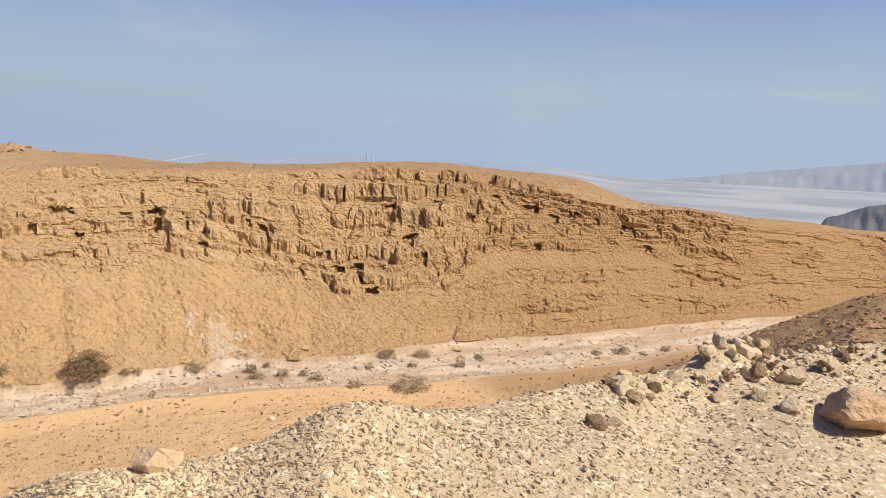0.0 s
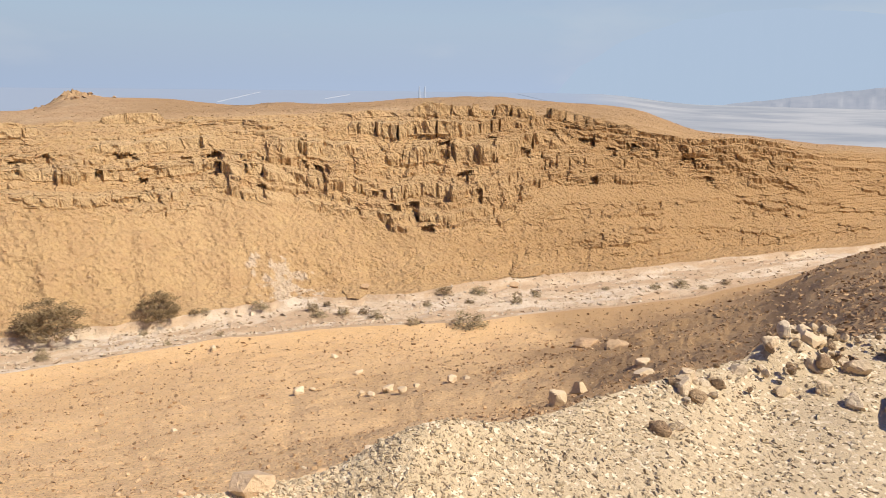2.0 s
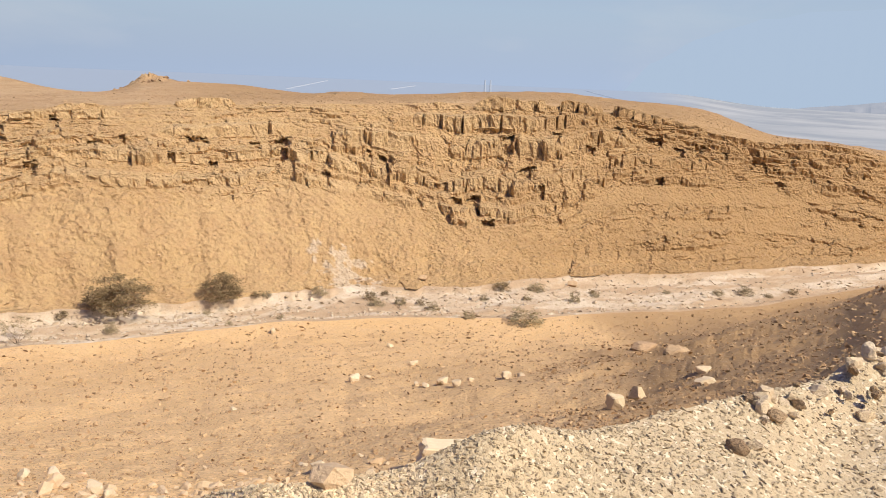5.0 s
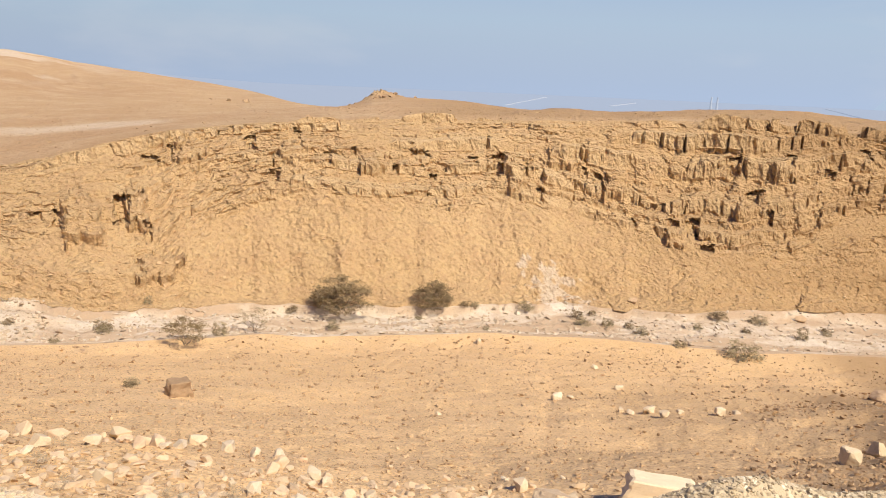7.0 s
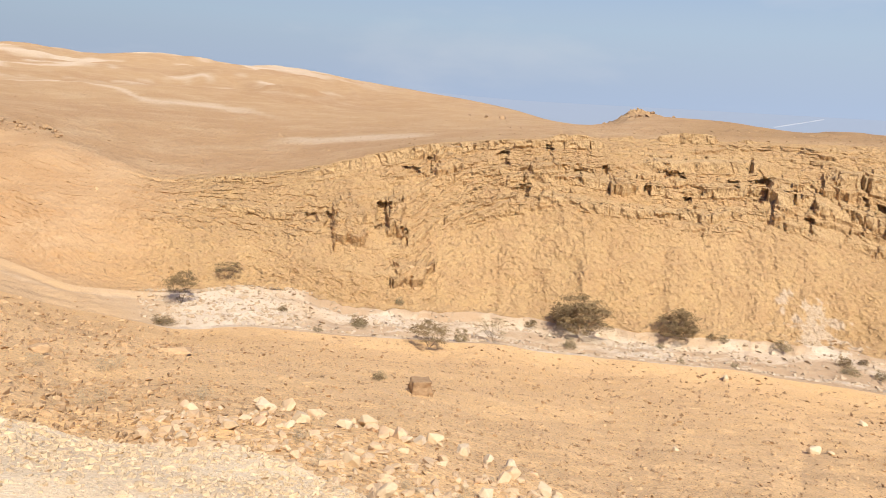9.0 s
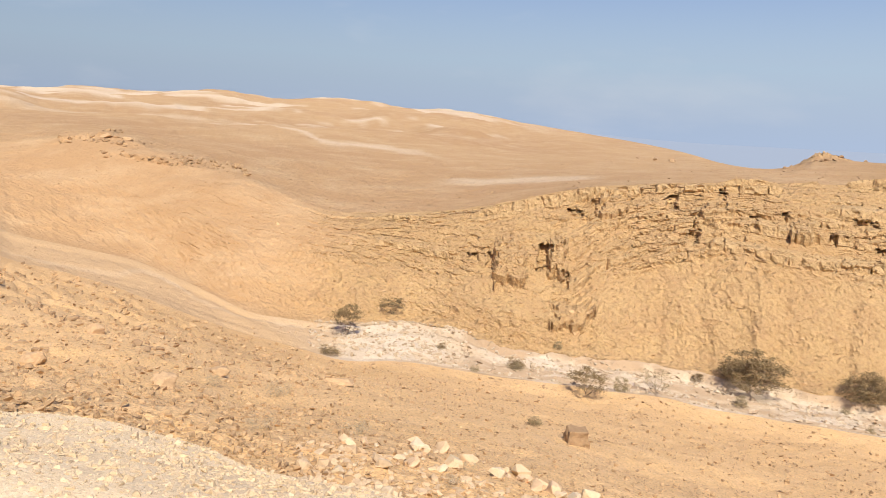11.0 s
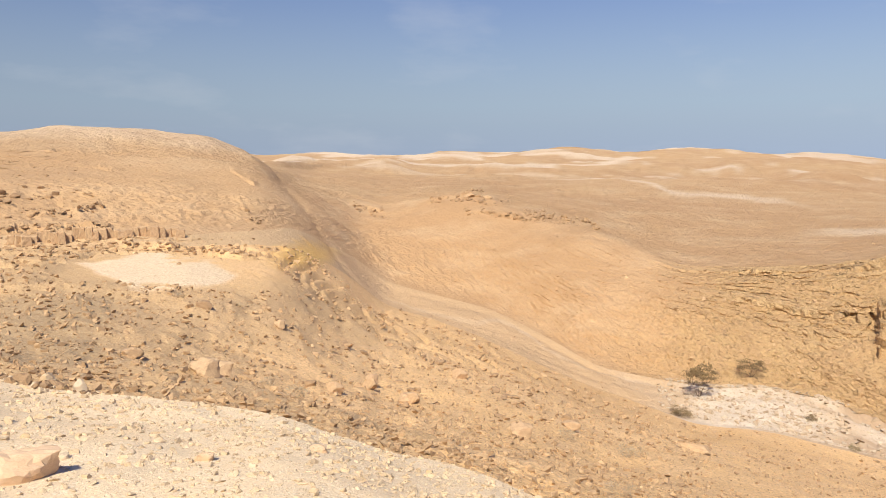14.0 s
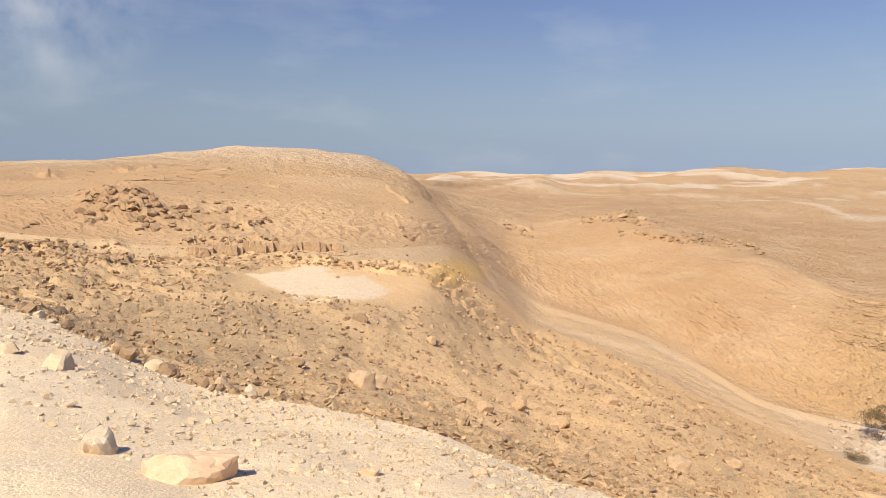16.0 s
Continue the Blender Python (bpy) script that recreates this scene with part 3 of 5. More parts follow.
rocky = step(-0.35, 0.25, fbm(ALONG * 0.09, S * 3.0, 143, 4, 0.6) + 0.25)
loose = step(7.08, 7.3, SEG) * (1 - step(7.85, 8.05, SEG)) * seen
R = R - inband * (0.25 + 0.75 * rocky) * ((1 - 0.6 * step(22, 30, A)) * (blocks(3.6, 0.32, 0.60, 711) + blocks(1.7, 0.17, 0.42, 721)) + blocks(0.85, 0.08, 0.28, 731) + blocks(0.45, 0.04, 0.18, 741) + (0.45 + 0.55 * step(20, 30, A)) * (blocks(4.0, 0.10, 0.40, 831) + blocks(1.6, 0.06, 0.30, 841)))
# the broken face at the mouth of the valley, rocky down to its foot
mouth = (1 - step(-12, -4, A + 4 * fbm(ALONG * 0.05, SEG * 2, 147, 3))) * step(7.02, 7.12, SEG) * (1 - step(9.0, 9.2, SEG)) * seen * step(-0.25, 0.3, fbm(ALONG * 0.07, SEG * 6, 148, 4, 0.6) + 0.1)
R = R - mouth * (blocks(4.5, 0.16, 1.0, 801) + blocks(2.2, 0.09, 0.7, 811) + blocks(1.0, 0.05, 0.4, 821))
R = R - loose * (blocks(1.3, 0.08, 0.13, 751) + blocks(0.55, 0.035, 0.11, 761)) * (0.35 + 0.65 * step(-0.1, 0.3, fbm(ALONG * 0.14, SEG * 5, 145, 3))) * (0.45 + 1.5 * (1 - step(-4, 8, A)))
# thin beds breaking out of the smoother slopes and the hill to the left
broken = step(0.0, 0.5, fbm(X * 0.07, Y * 0.07, 146, 4, 0.6)) * step(64, 70, A) * seen * step(7.1, 7.35, SEG) * (1 - step(9.3, 9.7, SEG)) * (0.15 + 0.45 * (1 - step(84, 90, A)) + 0.85 * step(99, 106, A))
R = R - broken * (blocks(3.2, 0.05, 0.26, 771) + blocks(1.3, 0.03, 0.2, 781) + blocks(0.5, 0.018, 0.12, 791))
# the face weathers back: rock overhangs what lies under it by little, more in some places than in others
low, high = sum(ROWS_PER[:8]) - 6, sum(ROWS_PER[:9]) + 8
lean = 0.55 + 0.5 * step(0.1, 0.5, fbm(ALONG[0] * 0.5, ALONG[0] * 0, 149, 3)) + 0.25 * step(22, 30, BEARINGS)
for r in range(high, low - ROWS_PER[7] + 8, -1):
    R[r - 1] = np.where((BEARINGS < (70 if r > low else 4)), np.minimum(R[r - 1], R[r] + lean * np.maximum(Z[r] - Z[r - 1], 0)), R[r - 1])
# big bays and buttresses
R = R - step(7.4, 8.1, SEG) * (1 - step(9.0, 9.5, SEG)) * seen * (1.1 * fbm(ALONG * 0.075, SEG * 0.6, 151, 3))
# deep notches and slots: bearing, elevation, half width and half height in degrees, depth in metres
NOTCHES = (
    (51.8, -10.12, 0.27, 0.77, 0.77), (47.7, -9.56, 0.5, 1, 1.05), (46, -11.19, 0.27, 0.85, 0.77), (44.4, -5.56, 0.23, 0.58, 0.73),
    (45.6, -6.12, 0.54, 0.27, 0.77), (37.1, -7.09, 0.38, 0.5, 0.91), (33.2, -5.76, 0.31, 0.5, 0.82), (31.3, -5.28, 0.23, 0.5, 0.73),
    (26.3, -5.18, 0.69, 0.23, 0.73), (20.5, -5.69, 0.54, 0.85, 1.1), (25.3, -6.96, 0.31, 0.31, 0.82), (22.4, -5.48, 0.46, 0.23, 0.73),
    (17.2, -7.82, 0.27, 0.5, 0.77), (12.9, -6.5, 0.42, 0.62, 0.95), (14, -6.07, 0.23, 0.58, 0.73), (8.5, -8.16, 0.58, 0.38, 0.91),
    (7.4, -9.3, 0.46, 0.35, 0.87), (6, -9.44, 0.46, 0.62, 1), (3.6, -4.89, 0.38, 0.77, 0.91), (2.1, -6.93, 0.5, 0.58, 1.05),
    (0.9, -8.15, 0.27, 0.58, 0.77), (0, -4.14, 0.31, 0.38, 0.82), (-2.5, -4.95, 0.38, 0.38, 0.91), (38.8, -4.74, 0.38, 0.62, 0.91),
    (35.4, -4.37, 0.23, 0.54, 0.73), (28.2, -6.43, 0.23, 0.38, 0.73), (18.4, -6, 0.23, 0.62, 0.73), (10.2, -9.42, 0.35, 0.27, 0.77),
    (4.8, -10.75, 0.46, 0.31, 0.82), (53.2, -9.87, 0.38, 0.31, 0.82), (-4.4, -3.39, 0.42, 0.31, 0.82), (-6.9, -4.03, 0.54, 0.38, 0.91),
    (-8.7, -4.66, 0.35, 0.35, 0.87), (-10.1, -4.42, 0.35, 0.38, 0.87), (-11.6, -4.72, 0.35, 0.27, 0.77), (-14.3, -5.18, 0.46, 0.31, 0.82),
    (-15.6, -6.42, 0.27, 0.27, 0.77), (-7.6, -6.77, 0.31, 0.31, 0.82),
)
# blocks that stand out of the face, the same way
BUTTRESSES = (
    (50.1, -9.8, 1.15, 1.38, 1.52), (46.7, -9.19, 0.69, 1.23, 1.15), (45.2, -13.33, 1.38, 0.69, 1.15), (19, -6.03, 0.77, 1.08, 1.04), (2.4, -7.76, 0.62, 0.46, 0.82),
    (0.2, -4.73, 0.85, 0.46, 0.82), (11.7, -6.42, 0.69, 0.85, 0.97), (29.9, -5.86, 1, 0.54, 0.88), (35.7, -5.08, 0.85, 0.62, 0.93), (42.9, -5.22, 1, 0.62, 0.93), (15.9, -4.81, 0.85, 0.54, 0.88),
    (6.9, -10.14, 0.54, 0.46, 0.82), (-3, -13.83, 1.31, 0.69, 0.97), (10.4, -15.48, 0.85, 0.46, 0.82),
)
ragged = 0.34 * fbm(ALONG * 1.6, SEG * 18, 161, 4, 0.6)
FACE = np.degrees(np.arctan2(Z, R))
on_face = step(7.0, 7.05, SEG) * (1 - step(9.1, 9.2, SEG))
for sign, group in ((-1, BUTTRESSES), (1, NOTCHES)):
    for na, ne, nw, nh, nd in group:
        c0, c1 = np.searchsorted(BEARINGS, (na - 4, na + 4))
        q = np.maximum(np.abs(A[:, c0:c1] - na) / nw, np.abs(FACE[:, c0:c1] - ne) / nh) + ragged[:, c0:c1]
        R[:, c0:c1] += sign * nd * (1 - step(0.8, 1.0, q)) * on_face[:, c0:c1]
        if sign < 0:                      # what stands out runs into the slope below
            c0, c1 = np.searchsorted(BEARINGS, (na - 1.3 * nw, na + 1.3 * nw))
            for r in range(high, low - ROWS_PER[7] + 8, -1):
                R[r - 1, c0:c1] = np.minimum(R[r - 1, c0:c1], R[r, c0:c1] + 0.3 * np.maximum(Z[r, c0:c1] - Z[r - 1, c0:c1], 0))
# low ledge under the hill to the left
lip = 0.7 * step(98, 100, A) * (1 - step(120, 126, A))
lf = ALONG * 1.1
R = R - lip * np.exp(-0.5 * ((SEG - 6.75) / 0.22) ** 2) * (0.8 + 0.6 * hashed(np.floor(lf).astype(np.int64), np.zeros_like(bi), 171)) * step(-0.3, 0.2, fbm(ALONG * 0.12, SEG * 0, 172, 2))
# uplands
up = step(8.7, 9.6, SEG) * seen
rsafe = np.maximum(R, 60)
Z = Z + up * (0.0035 * rsafe * fbm(X * 0.02, Y * 0.02, 181, 4) * (1 - step(11.6, 12.0, SEG)) + 0.12 * fbm(X * 0.25, Y * 0.25, 182, 4) * (SEG < 12))
far_ridges = step(10.2, 11.0, SEG) * (1 - step(12.0, 12.6, SEG)) * step(44, 54, A) * seen
Z = Z + far_ridges * 2.6 * fbm(A * 0.22, SEG * 3.2, 183, 4, 0.45) * step(10.2, 11.2, SEG)
hill = step(92.5, 96, A) * seen * step(7.0, 7.6, SEG) * (1 - step(10.2, 10.8, SEG))
Z = Z + hill * (0.35 * fbm(X * 0.05, Y * 0.05, 184, 4) + 0.07 * ((np.abs((Z * 0.9 + 0.6 * fbm(X * 0.05, Y * 0.05, 185, 3)) % 1 - 0.5) * 2) ** 2))
slope_r = step(7.1, 7.4, SEG) * (1 - step(9.2, 9.8, SEG)) * step(64, 70, A) * (1 - step(90, 93, A)) * seen
Z = Z + slope_r * (0.35 * fbm(X * 0.12, Y * 0.12, 186, 4) + 0.05 * step(0.15, 0.6, vnoise(X * 0.06, Y * 0.06, 187)) * (step(0.3, 0.5, np.abs((SEG * 5 + fbm(ALONG * 0.1, SEG, 188, 3)) % 1 - 0.5) * 2) - 0.5))
# rocky knoll on the skyline and the dark outcrop on the left hill
kx, ky = heading(29.5).x * 122, heading(29.5).y * 122
kd = np.hypot(X - kx, Y - ky)
Z = Z + (np.exp(-(kd / 2.6) ** 2) * (1.0 + 0.7 * fbm(X * 0.6, Y * 0.6, 191, 4, 0.65)) * 0.9) * (SEG < 12.6)
ox, oy = heading(115.2).x * 58, heading(115.2).y * 58
ELEV = np.degrees(np.arctan2(Z, R))
along_o = ((A - 117.6) * -0.85 + (ELEV + 0.6) * -1.15) / 5.2           # down the outcrop's length
across_o = ((A - 117.6) * 0.36 - (ELEV + 0.6)) / 1.25
od = (1 - step(0.5, 1.1, np.hypot((along_o - 0.45) * 1.7, across_o) + 0.35 * fbm(X * 0.25, Y * 0.25, 194, 3))) * seen * (SEG > 6.6) * (SEG < 9)
Z = Z + od * (0.25 + 0.75 * ridged(X * 0.22, Y * 0.22, 195, 5, 0.6) * 0.6)
R = R - od * (blocks(1.6, 0.09, 0.9, 851) + blocks(0.7, 0.05, 0.6, 861))
# the gully between the hill and the slope across from it
gx, gy = [heading(a).x * d for a, d in GULLY], [heading(a).y * d for a, d in GULLY]
gd = np.full(R.shape, 99.0)
for k in range(len(GULLY) - 1):
    ux, uy = gx[k + 1] - gx[k], gy[k + 1] - gy[k]
    t = np.clip(((X - gx[k]) * ux + (Y - gy[k]) * uy) / (ux * ux + uy * uy), 0, 1)
    gd = np.minimum(gd, np.hypot(X - gx[k] - t * ux, Y - gy[k] - t * uy))
gd = gd + 0.5 * fbm(X * 0.3, Y * 0.3, 196, 3) + 0.3
Z = Z - seen * (0.3 * np.exp(-(gd / 1.1) ** 2) + 0.12 * np.exp(-(gd / 4.0) ** 2))
start_row = sum(ROWS_PER[:5])
# broken rock beds along the foot of the hill and across the slopes: bearing and elevation of both ends, height, width
for k, (a0, e0, a1, e1, hh, ww) in enumerate(BEDS):
    c0, c1 = np.searchsorted(BEARINGS, (a1 - 1, a0 + 1))
    r0 = start_row
    ab, eb = A[r0:, c0:c1], ELEV[r0:, c0:c1]
    t = np.clip((ab - a1) / (a0 - a1), 0, 1)
    off = (eb - (e1 + (e0 - e1) * t) + 0.12 * fbm(ab * 0.6, ab * 0, 900 + k, 3)) / ww
    some = step(-0.25, 0.15, fbm(ab * 0.35, ab * 0, 920 + k, 3)) * step(a1 - 0.5, a1 + 0.5, ab) * (1 - step(a0 - 0.5, a0 + 0.5, ab))
    col = hashed(np.floor(ab * 2.4 + 0.3 * fbm(ab * 2, eb * 2, 940 + k, 2)).astype(np.int64), np.full(ab.shape, k), 950)
    Z[r0:, c0:c1] += some * 0.5 * hh * step(-0.25, -0.05, off) * (1 - step(0.1, 1.6, off)) * (0.6 + 0.7 * col)
# a shaded ditch beside the fill where its edge is lined with rocks
Z = Z - 0.6 * np.exp(-((SEG - 2.10) / 0.05) ** 2) * step(105, 109, A) * seen
X, Y = R * SA, R * CA

# where the soil changes
ELEV = np.degrees(np.arctan2(Z, R)) + 0.35 * fbm(X * 0.35, Y * 0.35, 233, 4, 0.6)
fan_top, fan_foot = np.interp(A, [96.3, 102, 107.4], [-7.3, -5.75, -5.8]), np.interp(A, [96.3, 98.8, 103.9, 107.4], [-7.3, -8.5, -8.15, -6.0])
pale_fan = step(-0.05, 0.2, fan_top - ELEV) * step(-0.1, 0.35, ELEV - fan_foot) * (A > 96) * (A < 108)
ATTR = {
    "rock": np.clip(inband * strength, 0, 1),
    "strat": S,
    "rubble": 0.85 * (1 - step(2, 16, A + 4 * fbm(X * 0.8, Y * 0.8, 231, 3))) + 0 * uu,
    "smooth": step(62, 70, A + 3 * fbm(X * 0.1, Y * 0.1, 225, 3)),
    "pale": np.clip(pale_fan + 0.45 * blob(X, Y, heading(59).x * 54, heading(59).y * 54, 6.5, 4.5) * (SEG < 7.1)
                    + 0.6 * blob(X, Y, heading(15.8).x * 63, heading(15.8).y * 63, 2.4, 1.8, 6, 0.9)
                    + 0.55 * np.maximum(step(11.7, 11.95, SEG + 0.15 * fbm(A * 0.35, SEG * 3.0, 201, 4)), step(0.12, 0.5, fbm(A * 0.16, SEG * 9.0, 207, 4)) * step(10.6, 11.2, SEG)) * step(44, 58, A)
                    + 0.3 * hill * step(1.6, 4.2, Z + 1.3 * fbm(X * 0.04, Y * 0.04, 204, 4))
                    + 0.35 * (1 - step(0.35, 1.0, np.abs(SEG - 9.42 - 0.012 * (A - 46)) / 0.13)) * step(43, 46, A) * (1 - step(53, 57, A))
                    + 0.4 * (1 - step(0.3, 1.0, np.abs(SEG - 10.35 - 0.02 * (A - 60) + 0.25 * fbm(A * 0.2, SEG * 0, 202, 2)) / 0.07)) * step(54, 60, A) * (1 - step(70, 76, A)), 0, 1),
    "track": np.clip(step(63, 68, A + 2 * fbm(X * 0.2, Y * 0.2, 205, 2)) * (1 - 0.3 * (1 - step(0.15, 0.5, np.abs(uu - 0.62 + 0.25 * fbm(A * 0.25, A * 0, 206, 2)) / 0.16)) * (1 - step(82, 88, A))), 0, 1),
    "yellow": 0.9 * (1 - step(0.3, 1.15, np.hypot((A - 92.0) / 2.9, (ELEV + 6.1) / 1.35))),
    "bar": np.clip(0.9 * (1 - step(0.02, 0.16, uu + 0.10 * fbm(ALONG * 0.35, SEG * 3, 222, 4, 0.6))) + 0.8 * step(0.86, 0.98, uu + 0.08 * fbm(ALONG * 0.4, SEG * 3, 223, 4, 0.6)) + step(0.05, 0.5, fbm(ALONG * 0.11, (SEG - 6) * 4.5, 221, 5, 0.6)) * 0.85 + 0.6 * (1 - step(0.0, 0.22, uu)) * (1 - step(-14, 4, A)) + 0.5 * step(0.0, 0.3, fbm(ALONG * 0.5, (SEG - 6) * 12, 224, 4, 0.6)) * (1 - step(14, 24, A)), 0, 1) * (1 - step(52, 58, A)),
    "ledge": step(90.5, 93.5, A) + 0 * uu,
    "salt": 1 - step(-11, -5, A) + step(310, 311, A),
    "grey": np.clip(0.6 * step(84, 96, A + 7 * fbm(X * 0.1, Y * 0.1, 212, 3)) * (1 - step(-9.5, -7, ELEV)) + 0.6 * step(102, 108, A + 3 * fbm(X * 0.1, Y * 0.1, 214, 3)) * step(14, 20, R), 0, 1) * (1 - pale_fan),
    "rust": np.clip((0.85 * (1 - step(-9, 1, A + 5 * fbm(X * 0.1, Y * 0.1, 211, 3))) + 0.3 * (1 - step(-2, 30, A + 5 * fbm(X * 0.15, Y * 0.15, 215, 3))) * (1 - step(26, 42, R))) * step(2.0, 2.3, SEG) * (SEG < 6.2)
                    + 0.3 * step(0.1, 0.5, fbm(X * 0.06, Y * 0.06, 213, 4)) * step(40, 70, A) * (1 - step(88, 96, A)) * (SEG < 7)
                    + 0.85 * (1 - step(-9, 12, A + 5 * fbm(ALONG * 0.08, SEG * 4, 226, 3))) * (SEG > 7) * (SEG < 9.3)
                    + 0.9 * up * (1 - step(22, 30, A)) * step(9.1, 9.5, SEG)
                    + 0.8 * step(105, 113, A + 3 * fbm(X * 0.08, Y * 0.08, 227, 3)) * (SEG > 6.5) * (SEG < 9.6) * (0.75 + 0.5 * fbm(X * 0.1, Y * 0.1, 228, 3)) + 0.75 * od + 0.7 * step(117.5, 119.5, A) * step(0.2, 0.6, ELEV) * (1 - step(1.0, 1.3, ELEV)) * (SEG < 11), 0, 1),
}


def sheet(name, r0, r1, material, label, keys=()):
    """A strip of the land between two rows of the grid, as one mesh; neighbours share their seam."""
    rows, cols = r1 - r0 + 1, len(BEARINGS)
    co = np.stack([X[r0:r1 + 1], Y[r0:r1 + 1], Z[r0:r1 + 1]], -1).reshape(-1, 3)
    i = np.arange((rows - 1) * cols)
    c = i % cols
    nxt = i - c + (c + 1) % cols
    quads = np.stack([i, i + cols, nxt + cols, nxt], 1)
    me = bpy.data.meshes.new(name)
    me.vertices.add(len(co))
    me.vertices.foreach_set("co", co.ravel().astype(np.float32))
    me.loops.add(quads.size)
    me.loops.foreach_set("vertex_index", quads.ravel().astype(np.int32))
    me.polygons.add(len(quads))
    me.polygons.foreach_set("loop_start", np.arange(0, quads.size, 4, dtype=np.int32))
    me.update(calc_edges=True)
    me.polygons.foreach_set("use_smooth", np.full(len(quads), name != "cliff"))
    for key in keys:
        at = me.attributes.new(key, "FLOAT", "POINT")
        at.data.foreach_set("value", ATTR[key][r0:r1 + 1].ravel().astype(np.float32))
    me.materials.append(material)
    return tagged(new(name, me), label, name.replace("_", " "), kind="structure")


start = np.concatenate([[0], np.cumsum(ROWS_PER)])
sheet("embankment", 0, start[2], FILL, "pale crushed limestone fill along the edge of a track", ("rubble",))
sheet("ground", start[2], start[6], SOIL, "stony tan desert hillside falling to a dry stream bed", ("grey", "rust", "pale", "yellow"))
sheet("wadi_bed", start[6], start[7], BED, "dry stream bed of white gravel and silt", ("pale", "track", "yellow", "bar", "ledge"))
sheet("cliff", start[7], start[9], CLIFF, "bedded ochre rock cliff above loose scree", ("rock", "strat", "pale", "rust", "smooth"))
sheet("plateau", start[9], start[12], UPLAND, "bare tan desert uplands with pale chalk crests", ("pale", "rust"))
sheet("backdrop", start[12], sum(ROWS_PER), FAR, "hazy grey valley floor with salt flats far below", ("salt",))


# ---- placing things on the land ----
COLS = int(np.searchsorted(BEARINGS, 127.9))


def ground_at(bearing, distance):
    """The point of the land at a bearing and a distance, on the fine part of the grid."""
    i = int(np.clip(np.searchsorted(BEARINGS, bearing), 0, COLS - 1))
    z = float(np.interp(distance, R[:, i], Z[:, i]))
    d = heading(bearing) * distance
    return Vector((d.x, d.y, z))


def grid_points(n, a0, a1, s0, s1, seed):
    """Random points between two bearings and two lines of the land."""
    g = np.random.default_rng(seed)
    c = np.interp(g.uniform(a0, a1, n), BEARINGS[:COLS], np.arange(COLS))
    lo, hi = np.searchsorted(ROW_KIND + ROW_U, [s0, s1])
    r = g.uniform(lo, hi - 1.01, n)
    ci, ri = np.clip(c.astype(int), 0, COLS - 2), r.astype(int)
    fc, fr = c - ci, r - ri
    out = []
    for F in (X, Y, Z):
        out.append((F[ri, ci] * (1 - fc) + F[ri, ci + 1] * fc) * (1 - fr) + (F[ri + 1, ci] * (1 - fc) + F[ri + 1, ci + 1] * fc) * fr)
    return np.stack(out, 1), g


def hull_mesh(name, seed, points=16, squash=0.7, box=0.0):
    """An angular stone about 1 across; box makes it blockier."""
    g = random.Random(seed)
    bm = bmesh.new()
    for _ in range(points):
        if box:
            v = Vector([g.choice((-1, 1)) * g.uniform(0.38, 1.0) for _ in range(3)]) * 0.8
        else:
            v = Vector([g.uniform(-1, 1) for _ in range(3)])
            v = v / max(v.length, 0.75)
        bm.verts.new((v.x * 0.5, v.y * 0.5 * g.uniform(0.8, 1.0), v.z * 0.5 * squash))
    res = bmesh.ops.convex_hull(bm, input=bm.verts)
    junk = list({e for e in res["geom_interior"] + res["geom_unused"] if isinstance(e, bmesh.types.BMVert)})
    if junk:
        bmesh.ops.delete(bm, geom=junk, context="VERTS")
    bmesh.ops.triangulate(bm, faces=bm.faces)
    me = bpy.data.meshes.new(name)
    bm.to_mesh(me)
    bm.free()
    return me


def boulder_mesh(name, seed, squash=0.6, box=0.6, fine=2):
    """A broken rock: a ball cut by random planes, with chipped faces and worn edges."""
    g = random.Random(seed)
    cuts_at = [(Vector([g.gauss(0, 1) for _ in range(3)]).normalized(), g.uniform(0.20, 0.42)) for _ in range(8)]
    if box:
        turn = Euler([g.uniform(-0.35, 0.35) for _ in range(3)]).to_matrix()
        cuts_at += [(turn @ Vector(v), g.uniform(0.30, 0.42)) for v in ((1, 0, 0), (-1, 0, 0), (0, 1, 0), (0, -1, 0), (0, 0, 1), (0, 0, -1))]
    bm = bmesh.new()
    bmesh.ops.create_icosphere(bm, subdivisions=fine + 1, radius=1)
    for v in bm.verts:
        d = v.co.normalized()
        d = (d + 0.04 * Vector([g.uniform(-1, 1) for _ in range(3)])).normalized()
        r = 0.56
        for nrm, h in cuts_at:
            k = d.dot(nrm)
            if k > 0.05:
                r = min(r, h / k)
        p = d * 3.2 + Vector((seed * 3.1, 0, 0))
        v.co = d * r * (1 + 0.05 * noise.noise(p) + 0.045 * noise.noise(p * 2.4) + 0.03 * noise.noise(p * 5.5))
        v.co.z *= squash / 0.7
    me = bpy.data.meshes.new(name)
    bm.to_mesh(me)
    bm.free()
    return me


